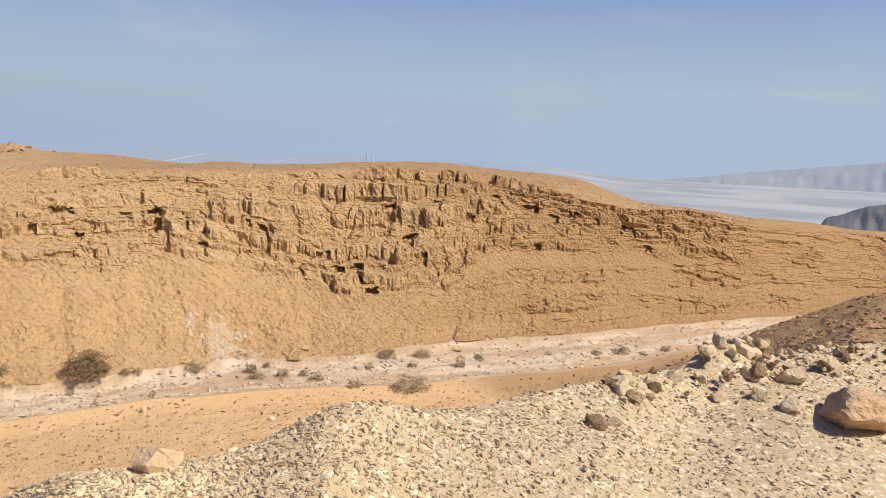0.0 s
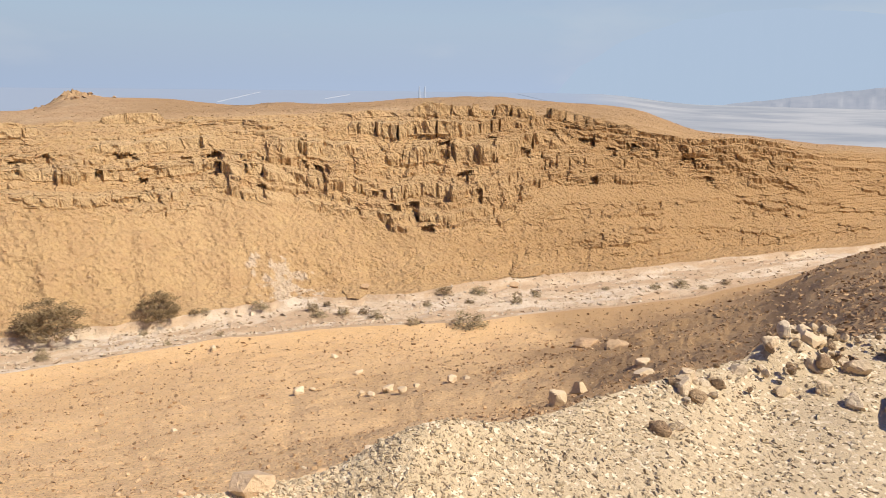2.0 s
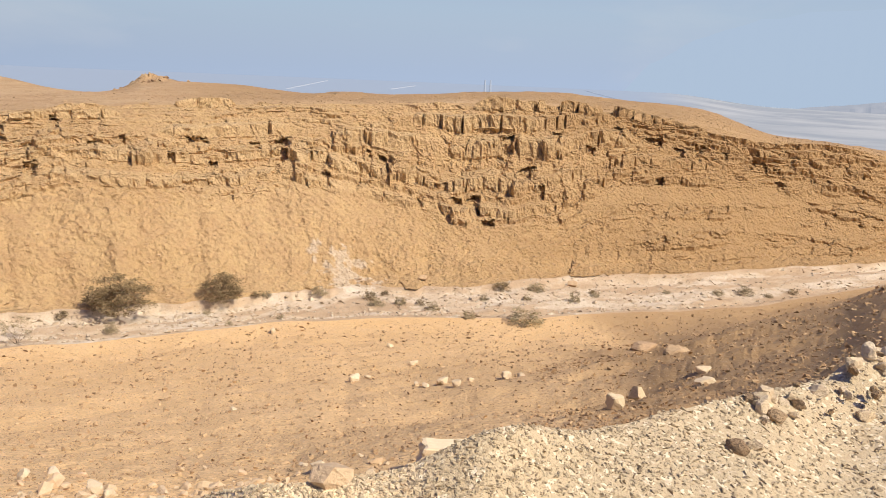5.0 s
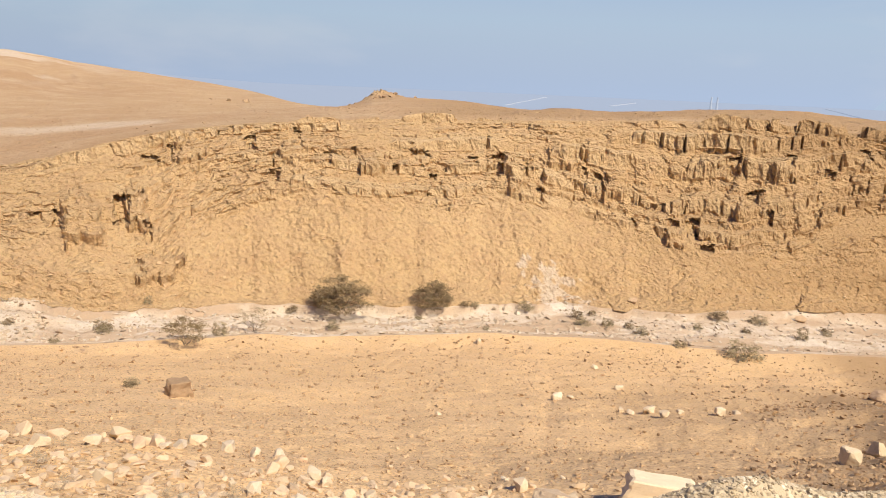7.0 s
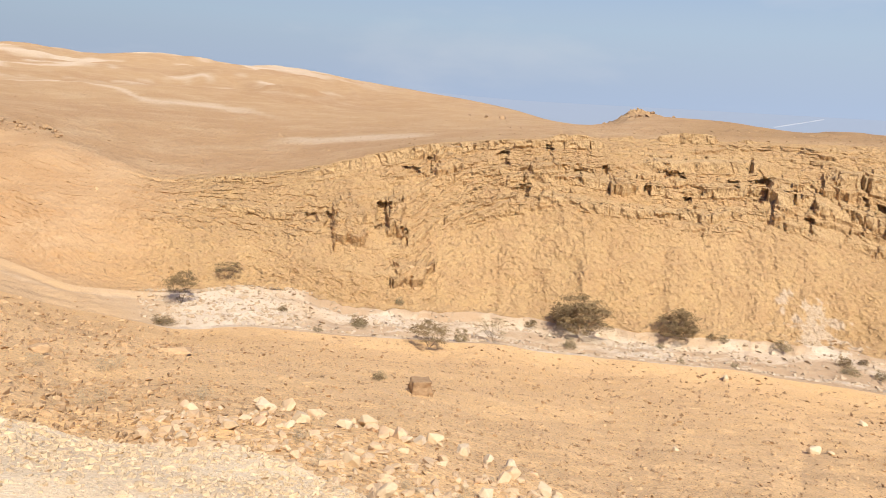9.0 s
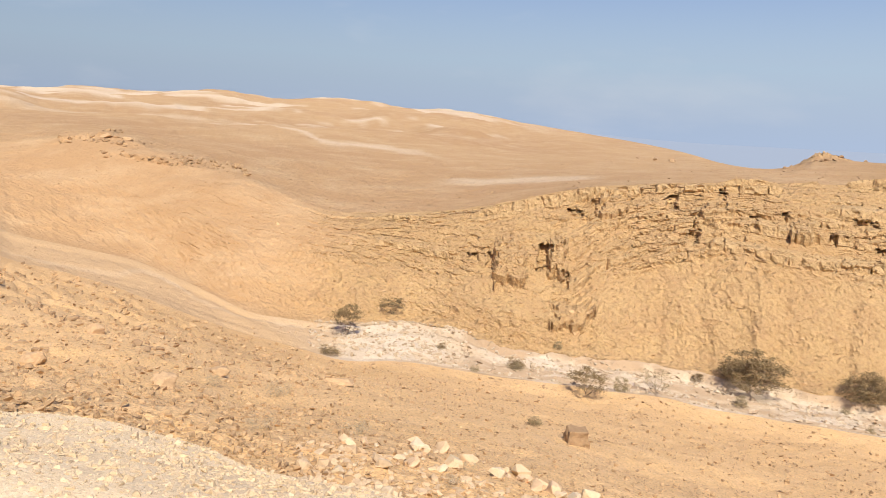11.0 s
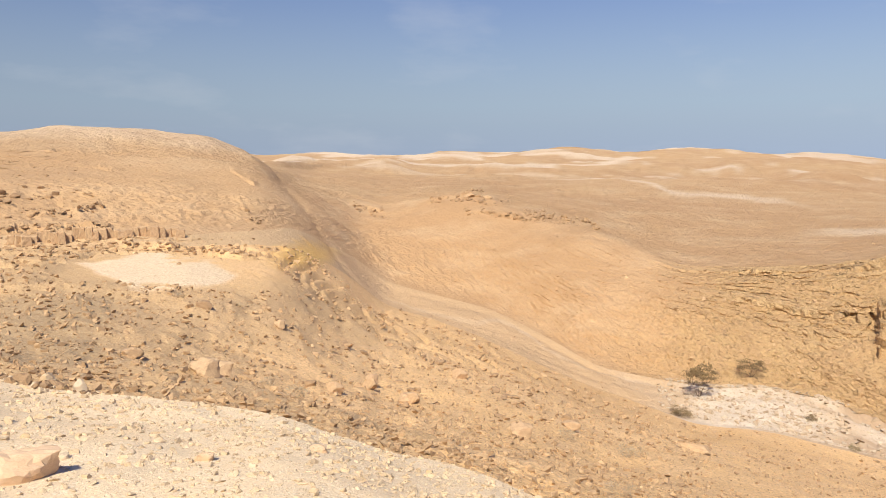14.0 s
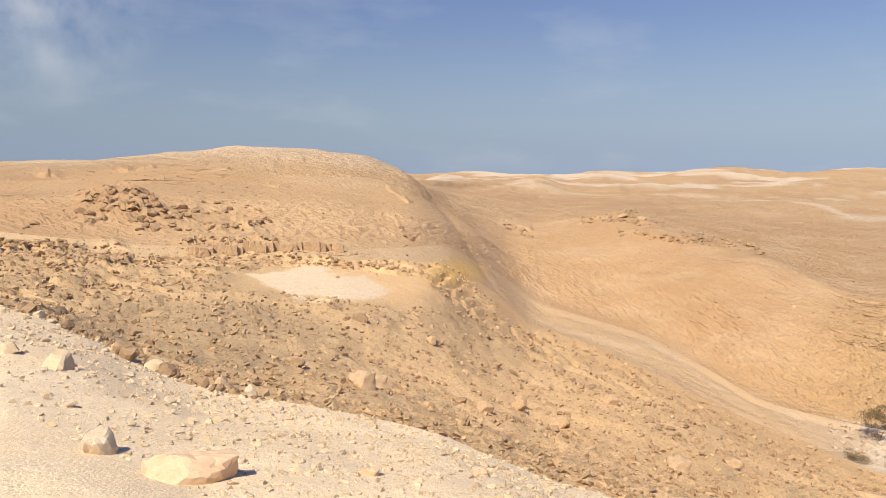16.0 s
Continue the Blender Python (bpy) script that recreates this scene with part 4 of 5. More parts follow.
def scatter(name, pts, sizes, seed, material, label, category, sink=0.25, flat=0.7, templates=10, points=10):
    """Loose stones too many to count, as one mesh of small angular solids."""
    g = np.random.default_rng(seed)
    lib = []
    for k in range(templates):
        me = hull_mesh("template", seed * 31 + k, points, g.uniform(0.5, 0.95))
        v = np.empty(len(me.vertices) * 3)
        me.vertices.foreach_get("co", v)
        f = np.array([p.vertices[:] for p in me.polygons])
        lib.append((v.reshape(-1, 3), f))
        bpy.data.meshes.remove(me)
    V, F, base = [], [], 0
    pick = g.integers(0, templates, len(pts))
    for k, (v, f) in enumerate(lib):
        m = np.where(pick == k)[0]
        if not len(m):
            continue
        a, b = g.uniform(0, 2 * np.pi, len(m)), g.uniform(-0.8, 0.8, len(m))
        sc = sizes[m][:, None] * np.stack([g.uniform(0.8, 1.3, len(m)), g.uniform(0.65, 1.05, len(m)), flat * g.uniform(0.7, 1.3, len(m))], 1)
        p = v[None] * sc[:, None, :]
        y, z = p[..., 1] * np.cos(b)[:, None] - p[..., 2] * np.sin(b)[:, None], p[..., 1] * np.sin(b)[:, None] + p[..., 2] * np.cos(b)[:, None]
        x, y = p[..., 0] * np.cos(a)[:, None] - y * np.sin(a)[:, None], p[..., 0] * np.sin(a)[:, None] + y * np.cos(a)[:, None]
        q = np.stack([x, y, z], -1) + pts[m][:, None, :]
        q[..., 2] += (0.5 * flat - sink) * sizes[m][:, None] * 0.6
        V.append(q.reshape(-1, 3))
        F.append((f[None] + (np.arange(len(m)) * len(v))[:, None, None] + base).reshape(-1, 3))
        base += len(m) * len(v)
    V, F = np.concatenate(V), np.concatenate(F)
    me = bpy.data.meshes.new(name)
    me.vertices.add(len(V))
    me.vertices.foreach_set("co", V.ravel().astype(np.float32))
    me.loops.add(F.size)
    me.loops.foreach_set("vertex_index", F.ravel().astype(np.int32))
    me.polygons.add(len(F))
    me.polygons.foreach_set("loop_start", np.arange(0, F.size, 3, dtype=np.int32))
    me.update(calc_edges=True)
    me.polygons.foreach_set("use_smooth", np.zeros(len(F), dtype=bool))
    me.materials.append(material)
    return tagged(new(name, me), label, category, kind="stuff")


def mat_stone(name, a, b, dark, per_object=True, scale=9.0, relief=0.012):
    m = Nodes(name)
    rnd = m.random() if per_object else m.island()
    obj = m.n.new("ShaderNodeTexCoord").outputs["Object"] if per_object else m.pos
    c = m.mix(rnd, a, b)
    mid, fine = m.noise(scale * 0.5, 5, 0.6, obj), m.noise(scale * 3, 4, 0.7, obj)
    c = m.mix(m.ramp(mid, (0.4, 0.0), (0.7, 0.6)), c, dark)
    c = m.mix(m.ramp(fine, (0.3, 0.45), (0.55, 0.0)), c, dark)
    n = m.bump(mid, relief if per_object else 0.04)
    n = m.bump(fine, relief * 0.25 if per_object else 0.012, 1.0, n)
    return m.finish(c, 0.9, n)


# dark outcrop rock; also carries shade for the hollow block and edge rocks
DARK = mat_stone("dark_shaded_rock", (0.36, 0.24, 0.135), (0.44, 0.295, 0.165), (0.22, 0.14, 0.08), relief=0.03)
SLAB = mat_stone("slab_limestone", (0.74, 0.60, 0.41), (0.74, 0.60, 0.41), (0.62, 0.48, 0.31), relief=0.006)
LIME = mat_stone("limestone", (0.70, 0.57, 0.40), (0.60, 0.46, 0.29), (0.52, 0.40, 0.26), relief=0.010)
BROWN = mat_stone("brown_rock", (0.50, 0.34, 0.20), (0.58, 0.41, 0.24), (0.34, 0.22, 0.125), relief=0.03)
PINKISH = mat_stone("reddish_limestone", (0.70, 0.50, 0.32), (0.66, 0.49, 0.31), (0.54, 0.37, 0.22), relief=0.018)
TAN_BITS = mat_stone("tan_chips", (0.69, 0.52, 0.34), (0.54, 0.385, 0.235), (0.43, 0.30, 0.175), False)
BED_ROCK = mat_stone("bed_rock", (0.50, 0.34, 0.19), (0.36, 0.235, 0.125), (0.26, 0.165, 0.09), False)
LIME_BITS = mat_stone("limestone_chips", (0.72, 0.57, 0.385), (0.55, 0.41, 0.25), (0.46, 0.34, 0.205), False)
RUBBLE_BITS = mat_stone("rubble_chips", (0.60, 0.495, 0.335), (0.42, 0.33, 0.21), (0.32, 0.245, 0.15), False)
CLOD_BITS = mat_stone("dark_clods", (0.46, 0.30, 0.16), (0.33, 0.205, 0.105), (0.25, 0.155, 0.08), False)
SOIL_BITS = mat_stone("brown_chips", (0.60, 0.42, 0.24), (0.34, 0.22, 0.115), (0.32, 0.205, 0.11), False)
CLIFF_BITS = mat_stone("ochre_rubble", (0.62, 0.43, 0.24), (0.54, 0.36, 0.19), (0.40, 0.26, 0.14), False, 4.0)
BED_BITS = mat_stone("wadi_cobbles", (0.61, 0.52, 0.40), (0.47, 0.35, 0.23), (0.38, 0.28, 0.175), False, 4.0)

# ---- loose stones, too many to count ----
pts, g = grid_points(21000, 6, 125, 1.25, 2.1, 301)
near = np.hypot(pts[:, 0], pts[:, 1])
scatter("gravel", pts, (0.012 + 0.05 * g.random(len(pts)) ** 5) * (0.6 + near / 7) * np.where(pts[:, 0] > -1.2, 0.5, 1.0), 302, LIME_BITS, "pale limestone gravel strewn over the fill", "gravel", points=11)
pts, g = grid_points(20000, -36, 30, 1.2, 2.03, 303)
scatter("rubble", pts, (0.008 + 0.022 * g.random(len(pts)) ** 4) * (0.55 + 0.2 * np.hypot(pts[:, 0], pts[:, 1])), 304, RUBBLE_BITS, "broken white limestone rubble on the bank", "rubble", sink=0.3, flat=0.85, points=8)
pts, g = grid_points(31000, -36, 62, 2.1, 6.0, 305)
near = np.hypot(pts[:, 0], pts[:, 1])
scatter("hillside_stones", pts, (0.042 + 0.12 * g.random(len(pts)) ** 7) * (0.35 + near / 26), 306, SOIL_BITS, "small brown stones strewn over the hillside", "stones", flat=0.9, points=7)
pts, g = grid_points(21000, 62, 124, 2.05, 6.0, 317)
fan, stain = heading(101) * 37, heading(91) * 60
pts = pts[(np.hypot(pts[:, 0] - fan.x, pts[:, 1] - fan.y) > 5.2) & (np.hypot(pts[:, 0] - stain.x, pts[:, 1] - stain.y) > 6.5)]
near = np.hypot(pts[:, 0], pts[:, 1])
scatter("rough_ground_stones", pts, (0.045 + 0.2 * g.random(len(pts)) ** 5) * (0.35 + near / 28), 318, SOIL_BITS, "brown stones on rough broken ground", "stones", flat=0.95, points=7)
pts, g = grid_points(3200, 10, 66, 2.0, 2.95, 307)
scatter("bank_stones", pts, 0.02 + 0.2 * g.random(len(pts)) ** 4, 308, TAN_BITS, "pale stones spilled down the bank below the fill", "stones", points=14)
pts, g = grid_points(9000, -34, 68, 7.05, 8.5, 309)
scatter("scree", pts, 0.08 + 0.42 * g.random(len(pts)) ** 6, 310, CLIFF_BITS, "ochre rock rubble lying on the scree slope", "scree", points=8)
pts, g = grid_points(7000, -24, 60, 6.05, 7.0, 311)
scatter("wadi_cobbles", pts, 0.10 + 0.55 * g.random(len(pts)) ** 5, 312, BED_BITS, "pale cobbles along the dry stream bed", "cobbles", points=8)
pts, g = grid_points(9000, -36, 0, 2.12, 4.9, 321)
near = np.hypot(pts[:, 0], pts[:, 1])
scatter("clods", pts, (0.035 + 0.17 * g.random(len(pts)) ** 5) * (0.3 + near / 28), 322, CLOD_BITS, "dark brown clods and stones on the shaded spur", "stones", flat=0.9, points=7)
pts, g = grid_points(1500, 53, 65.5, 6.2, 7.08, 313)
scatter("wadi_boulders", pts, 0.10 + 0.5 * g.random(len(pts)) ** 4, 314, BED_BITS, "bank of white boulders at the bend of the stream bed", "boulders", points=9)
pts, g = grid_points(10000, 62, 124, 6.0, 9.4, 315)
pts = pts[np.hypot(pts[:, 0] - stain.x, pts[:, 1] - stain.y) > 6]
scatter("upper_stones", pts, 0.05 + 0.25 * g.random(len(pts)) ** 6, 316, SOIL_BITS, "brown stones on the upper slopes of the valley", "stones", points=8)
pts, g = grid_points(6000, -30, 80, 9.0, 10.9, 319)
scatter("plateau_stones", pts, 0.08 + 0.34 * g.random(len(pts)) ** 6, 320, SOIL_BITS, "brown stones strewn over the plateau", "stones", points=8)


# ---- stones that can be told apart ----
def stone(place, width, height, material, label, mesh, turn, tilt=0.0, group="", sink=0.12, category="stone", depth=0.8):
    kinds = {"blocks in the rubble heap": "rubble_block", "rocks edging the fill": "edge_rock", "rocks of the outcrops": "outcrop_rock", "blocks of the ledge": "ledge_block", "blocks in a row below the fill": "broken_block"}
    ob = new(kinds.get(group, "boulder" if width > 0.5 else "stone"), mesh)
    if not mesh.materials:
        mesh.materials.append(material)
    dims = [max(v.co[k] for v in mesh.vertices) - min(v.co[k] for v in mesh.vertices) for k in range(3)]
    low = min(v.co.z for v in mesh.vertices)
    sz = height / dims[2]
    ob.matrix_world = pose(place.x, place.y, place.z - low * sz - sink * height, tilt * 0.6, tilt, turn) @ Matrix.Diagonal((width / dims[0], width / dims[1] * depth, sz, 1))
    return tagged(ob, label, category, group)


lime_lib = [boulder_mesh("limestone_block", 400 + k, 0.55 + 0.04 * k, 0.7 * (k % 3 > 0)) for k in range(10)]
dark_lib = [boulder_mesh("dark_block", 430 + k, 0.8, 0.7 * (k % 2), 1 + (k > 5)) for k in range(8)]
brown_lib = [boulder_mesh("brown_block", 420 + k, 0.8, 0.7 * (k % 2)) for k in range(6)]
pink_lib = [boulder_mesh("reddish_block", 440 + k, 0.55, 0.6) for k in range(3)]
small_lib = [hull_mesh("small_stone", 460 + k, 15, 0.75) for k in range(8)]
pink_small_lib = [hull_mesh("small_reddish_stone", 490 + k, 15, 0.75) for k in range(6)]
brown_small_lib = [hull_mesh("small_brown_stone", 480 + k, 13, 0.8) for k in range(6)]
rs = random.Random(12)
# bearing, distance, width, height
ON_SLOPE = "14.6 28.1 .5 .32, 7.6 25.9 .5 .34, 6.3 24.8 .36 .28, 10 34.8 .45 .26, 12 42.1 .42 .28, 21.1 49.4 .5 .38, 2.4 26.4 .4 .38, 1.2 27 .3 .18, 8.8 25.5 .34 .2, 9.6 26.5 .3 .2, 5.2 25.6 .28 .2, -12.6 20.5 .4 .22, -13 16.5 .5 .22, -8.2 15.5 .42 .4, -6.6 13.2 .32 .36, 24 22 .3 .2, 13.6 29 .3 .18"
for item in ON_SLOPE.split(","):
    a, d, w, h = (float(v) for v in item.split())
    stone(ground_at(a, d), w, h, LIME, "pale limestone stone lying on the tan hillside", rs.choice(lime_lib), rs.uniform(0, 360), rs.uniform(-12, 12), "stones on the hillside")
ON_EDGE = "14.4 6.1 0.17 0.13, -3.9 2.6 0.06 0.07, -6 2.8 0.07 0.07, 46.8 5.6 0.18 0.16, 36.7 9.7 0.22 0.16, 38.6 9.2 0.19 0.16, 40.7 9.5 0.24 0.18, 56 5.3 0.1 0.06, 63.8 5.8 0.12 0.08, 31 7.3 0.17 0.13, 27.6 6.8 0.17 0.13, 24 6.2 0.14 0.13, 34 8.1 0.22 0.16, 29.4 7.3 0.19 0.13, 43 10.3 0.24 0.18, 50 4.6 0.1 0.06, 33 7.8 0.17 0.13, 22 6.2 0.14 0.1, 17 6.1 0.12 0.1"
for item in ON_EDGE.split(","):
    a, d, w, h = (float(v) for v in item.split())
    stone(ground_at(a, d), w, h, LIME, "pale angular limestone stone near the edge of the fill", rs.choice(lime_lib), rs.uniform(0, 360), rs.uniform(-15, 15), "stones along the edge of the fill")
stone(ground_at(18.2, 6.4), 0.30, 0.34, LIME, "pointed pale limestone slab on end below the fill", boulder_mesh("pointed_stone", 477, 0.9, 0.0, 3), 75, 22, category="stone")
# a flat-topped slab
def slab_mesh(name, seed, rough):
    """A squared block with broken sides and a nearly flat top."""
    bm = bmesh.new()
    bmesh.ops.create_cube(bm, size=1)
    bmesh.ops.bevel(bm, geom=list(bm.edges), offset=0.05, segments=1, affect="EDGES")
    bmesh.ops.triangulate(bm, faces=bm.faces)
    bmesh.ops.subdivide_edges(bm, edges=list(bm.edges), cuts=5, use_grid_fill=True)
    for v in bm.verts:
        p = v.co * 2.2 + Vector((seed, 0, 0))
        push = rough * (noise.noise(p) + 0.5 * noise.noise(p * 2.6) + 0.3 * noise.noise(p * 6))
        v.co += Vector((v.co.x, v.co.y, 0)) * push * 1.6 + Vector((0, 0, 0.6 * push * (v.co.z + 0.2)))
        v.co.x *= 1 - 0.18 * (v.co.z + 0.5)
        v.co.y *= 1 - 0.12 * (v.co.z + 0.5)
    me = bpy.data.meshes.new(name)
    bm.to_mesh(me)
    bm.free()
    return me


slab = slab_mesh("limestone_slab", 71, 0.07)
stone(ground_at(5.7, 7.8), 0.85, 0.28, SLAB, "flat-topped cream limestone slab below the edge of the fill", slab, 12, 2, sink=0.1, category="slab", depth=0.4)
ON_FILL = "119.4 9.9 .44 .28, 116.6 6.3 .28 .26, 118.7 7.8 .14 .05, 112.6 9.5 .2 .06, 104 7.6 .12 .05, 99 8.2 .14 .05, 108 6.2 .1 .05, 92 7 .1 .05, 122 10.8 .3 .2"
for item in ON_FILL.split(","):
    a, d, w, h = (float(v) for v in item.split())
    stone(ground_at(a, d), w, h, LIME, "white limestone block half sunk in the fill", rs.choice(lime_lib), rs.uniform(0, 360), rs.uniform(-14, 14), "blocks on the fill", 0.35)
stone(ground_at(111.4, 5.75), 0.60, 0.40, PINKISH, "large tan limestone boulder sunk in the gravel", boulder_mesh("tan_boulder", 95, 0.7, 0.8, 3), 120, 6, sink=0.5, category="boulder")
stone(ground_at(99.2, 6.0), 0.17, 0.1, PINKISH, "small reddish stone in the gravel", pink_lib[1], 50, sink=0.35)
stone(ground_at(91.5, 6.4), 0.15, 0.08, PINKISH, "small reddish stone in the gravel", pink_lib[2], 80, sink=0.35)
BROWNS = "99.3 16.1 .6 .45, 83.9 23.6 .5 .5, 87.2 25.6 .45 .4, 98.3 18.5 .6 .4, 87.1 24.7 .5 .5, 84.4 23.7 .6 .4, 80.5 30.2 .7 .5, 93.9 28.2 .4 .35, -8 38 1.3 .5, -10.3 26 .8 .35, 62.7 29 1.3 .45, 9.6 64 .8 .5, -2 69.5 1.0 .6, 76 19 .6 .4, 72 24 .6 .35, 90 20 .5 .35, 104 20 .5 .3, 79.4 105 1.6 .7, 78.2 104 1.4 .6"
for item in BROWNS.split(","):
    a, d, w, h = (float(v) for v in item.split())
    stone(ground_at(a, d), w, h, BROWN, "weathered brown rock standing out of the slope", rs.choice(brown_lib), rs.uniform(-20, 20) + a, rs.uniform(-8, 8), "brown rocks on the slopes", 0.25, "rock")
# the shade of its hollow side is put into the whole block's colour
stone(ground_at(44.3, 23.6), 0.85, 0.6, DARK, "square brown block of rock, coloured dark for the shade of a hollow", slab_mesh("square_block", 83, 0.14), 62, 3, "", 0.15, "rock")
# the heap of broken rock beside the track, and the ragged row of rocks along its far edge
stone(ground_at(-33.9, 3.9), 0.40, 0.2, BROWN, "brown boulder with a hollow underside beside the rubble heap", boulder_mesh("brown_boulder", 101, 0.6, 0.7, 3), 60, 6, sink=0.15, category="boulder")
for item in "-26.2 4.45 0.22 0.13, -29.5 4.25 0.13 0.14, -24.0 4.15 0.09 0.09, -28.1 3.95 0.10 0.09, -22.4 3.85 0.08 0.07, -25.5 3.85 0.09 0.07, -30.1 3.85 0.10 0.10, -20.9 3.65 0.06 0.06, -26.9 4.15 0.09 0.08, -19.8 3.55 0.06 0.04".split(","):
    a, d, w, h = (float(v) for v in item.split())
    stone(ground_at(a, d), w, h, LIME, "large broken limestone block in a heap beside the track", rs.choice(lime_lib), rs.uniform(0, 360), rs.uniform(-20, 20), "blocks in the rubble heap", 0.4)
for k in range(120):
    a = rs.uniform(-35, -18) if k < 90 else rs.gauss(-27, 2.5)
    d = float(np.interp(a, [-35, -31, -25, -20, -18], [5.2, 5.0, 4.4, 3.7, 3.5])) + rs.uniform(-0.55, 0.15)
    w = rs.choice((0.025, 0.03, 0.035, 0.04, 0.05, 0.065, 0.1))
    p = ground_at(a, d)
    p.z += 0.1 * max(0, 1 - abs(a + 27) / 6) * rs.random()
    mat, lib = (LIME, lime_lib) if rs.random() < 0.55 else (BROWN, brown_lib)
    stone(p, w, w * rs.uniform(0.5, 0.9), mat, "broken limestone block in a heap beside the track", rs.choice(lib), rs.uniform(0, 360), rs.uniform(-35, 35), "blocks in the rubble heap", 0.3)
for k in range(190):
    a = rs.uniform(106, 123.5)
    d = float(np.interp(a, [107, 111, 115, 121, 123], [11, 12.2, 14.2, 18, 20])) + rs.uniform(-0.3, 0.4) + 1.5 * rs.random() ** 3
    w = rs.choice((0.05, 0.07, 0.1, 0.14, 0.2, 0.34)) * (0.7 + 0.03 * (a - 106))
    mat, lib = (DARK, dark_lib) if rs.random() < 0.72 else (LIME, lime_lib)
    stone(ground_at(a, d), w, w * rs.uniform(0.45, 0.95), mat, "broken rock along the edge of the fill", rs.choice(lib), rs.uniform(0, 360), rs.uniform(-35, 35), "rocks edging the fill", 0.2)
for k in range(48):
    a = rs.uniform(14, 35)
    w = rs.uniform(0.1, 0.3)
    mat, lib = (LIME, small_lib) if rs.random() < 0.4 else (PINKISH, pink_small_lib)
    stone(ground_at(a, 6.3 + 0.012 * abs(a - 22) + rs.uniform(-0.35, 0.35)), w, w * rs.uniform(0.6, 0.95), mat, "pale broken block in a row below the fill", rs.choice(lib), rs.uniform(0, 360), rs.uniform(-25, 25), "blocks in a row below the fill")
for k in range(150):
    a = rs.uniform(12, 64)
    i = int(np.searchsorted(BEARINGS, a))
    d = rs.uniform(6.2, 9.8) if rs.random() < 0.85 else float(KR[2][i]) + rs.uniform(-0.3, 0.3)
    w = rs.choice((0.035, 0.045, 0.06, 0.08, 0.12)) * (0.4 + d / 6)
    mat, lib = (LIME, small_lib) if rs.random() < 0.4 else (PINKISH, pink_small_lib)
    stone(ground_at(a, d), w, w * rs.uniform(0.45, 0.8), mat, "pale stone among others below the edge of the fill", rs.choice(lib), rs.uniform(0, 360), rs.uniform(-25, 25), "stones below the fill")


# a rocky knoll on the skyline, and low outcrops on the upper slopes
for a0, d0, sp, n, big in ((29.6, 121, 2.6, 16, 1.3), (115.4, 58, 2.8, 110, 0.9), (113, 53, 1.6, 24, 0.7), (109, 46, 2.2, 20, 0.5), (120.5, 46, 2.2, 30, 0.6), (79, 105, 3.0, 12, 0.9), (74, 95, 3.0, 10, 0.8), (40, 190, 4, 6, 2.0), (117, 44, 2.6, 22, 0.5), (88, 30, 3.0, 16, 0.6), (84, 24, 2.0, 10, 0.45), (92, 38, 3.0, 14, 0.5), (80, 34, 3.0, 14, 0.5), (74, 28, 3.0, 12, 0.5), (97, 27, 2.5, 12, 0.5)):
    for k in range(int(n * 0.62)):
        p0 = heading(a0) * d0 + Vector((rs.gauss(0, sp), rs.gauss(0, sp), 0))
        a, d = math.degrees(math.atan2(-p0.x, p0.y)), math.hypot(p0.x, p0.y)
        w = big * rs.uniform(0.35, 1.0)
        stone(ground_at(a, d), w, w * rs.uniform(0.35, 0.7), DARK, "weathered dark brown rock in a low outcrop", rs.choice(dark_lib), rs.uniform(0, 360), rs.uniform(-12, 12), "rocks of the outcrops", 0.3, "rock")

# broken ledges that run across the upper slopes: bearing and distance of both ends, how many rocks, their width
for a0, d0, a1, d1, n, big in ((80.5, 104, 77.5, 99, 22, 1.0), (76, 95, 70, 85, 20, 0.6), (88, 112, 86, 104, 12, 0.7)):
    for k in range(int(n * 0.75)):
        u = rs.random()
        w = big * rs.uniform(0.35, 1.0)
        stone(ground_at(a0 + (a1 - a0) * u, d0 + (d1 - d0) * u + rs.gauss(0, 0.9)), w, w * rs.uniform(0.4, 0.7), DARK, "weathered dark brown rock in a low outcrop", rs.choice(dark_lib), a0 + rs.uniform(-30, 30), rs.uniform(-10, 10), "rocks of the outcrops", 0.35, "rock")

# rocks broken out of the beds, too many to count
bed_at, bed_size = [], []
for a0, e0, a1, e1, hh, ww in BEDS:
    if e0 > -2 and a0 > 95:
        continue
    for k in range(int(16 * abs(a0 - a1) ** 0.8)):
        a = rs.uniform(a1, a0)
        i = int(np.clip(np.searchsorted(BEARINGS, a), 0, COLS - 1))
        e = e1 + (e0 - e1) * (a - a1) / (a0 - a1) + rs.gauss(0, 0.16)
        slope = np.degrees(np.arctan2(Z[start[3]:start[11], i], R[start[3]:start[11], i]))
        at = int(np.argmax(slope > e))
        if at:
            d = float(R[start[3] + at, i])
            bed_at.append(ground_at(a, d)[:])
            bed_size.append(d * rs.choice((0.002, 0.003, 0.005, 0.008)))
scatter("bed_rocks", np.array(bed_at), np.array(bed_size), 331, BED_ROCK, "dark brown rocks broken out of thin beds", "rocks", flat=0.9, points=12)

# a low ledge of square blocks at the foot of the hill
ledge_lib = [slab_mesh("ledge_block", 210 + 7 * k, 0.10) for k in range(4)]
for k in range(26):
    a = 100.6 + k * 0.42
    stone(ground_at(a, 45.6 + 0.3 * math.sin(k * 1.3)), rs.uniform(0.34, 0.6), rs.uniform(0.45, 0.75), BROWN, "square brown block in a low rock ledge", ledge_lib[k % 4], a + rs.uniform(-12, 12), rs.uniform(-4, 4), "blocks of the ledge", 0.1, "rock")


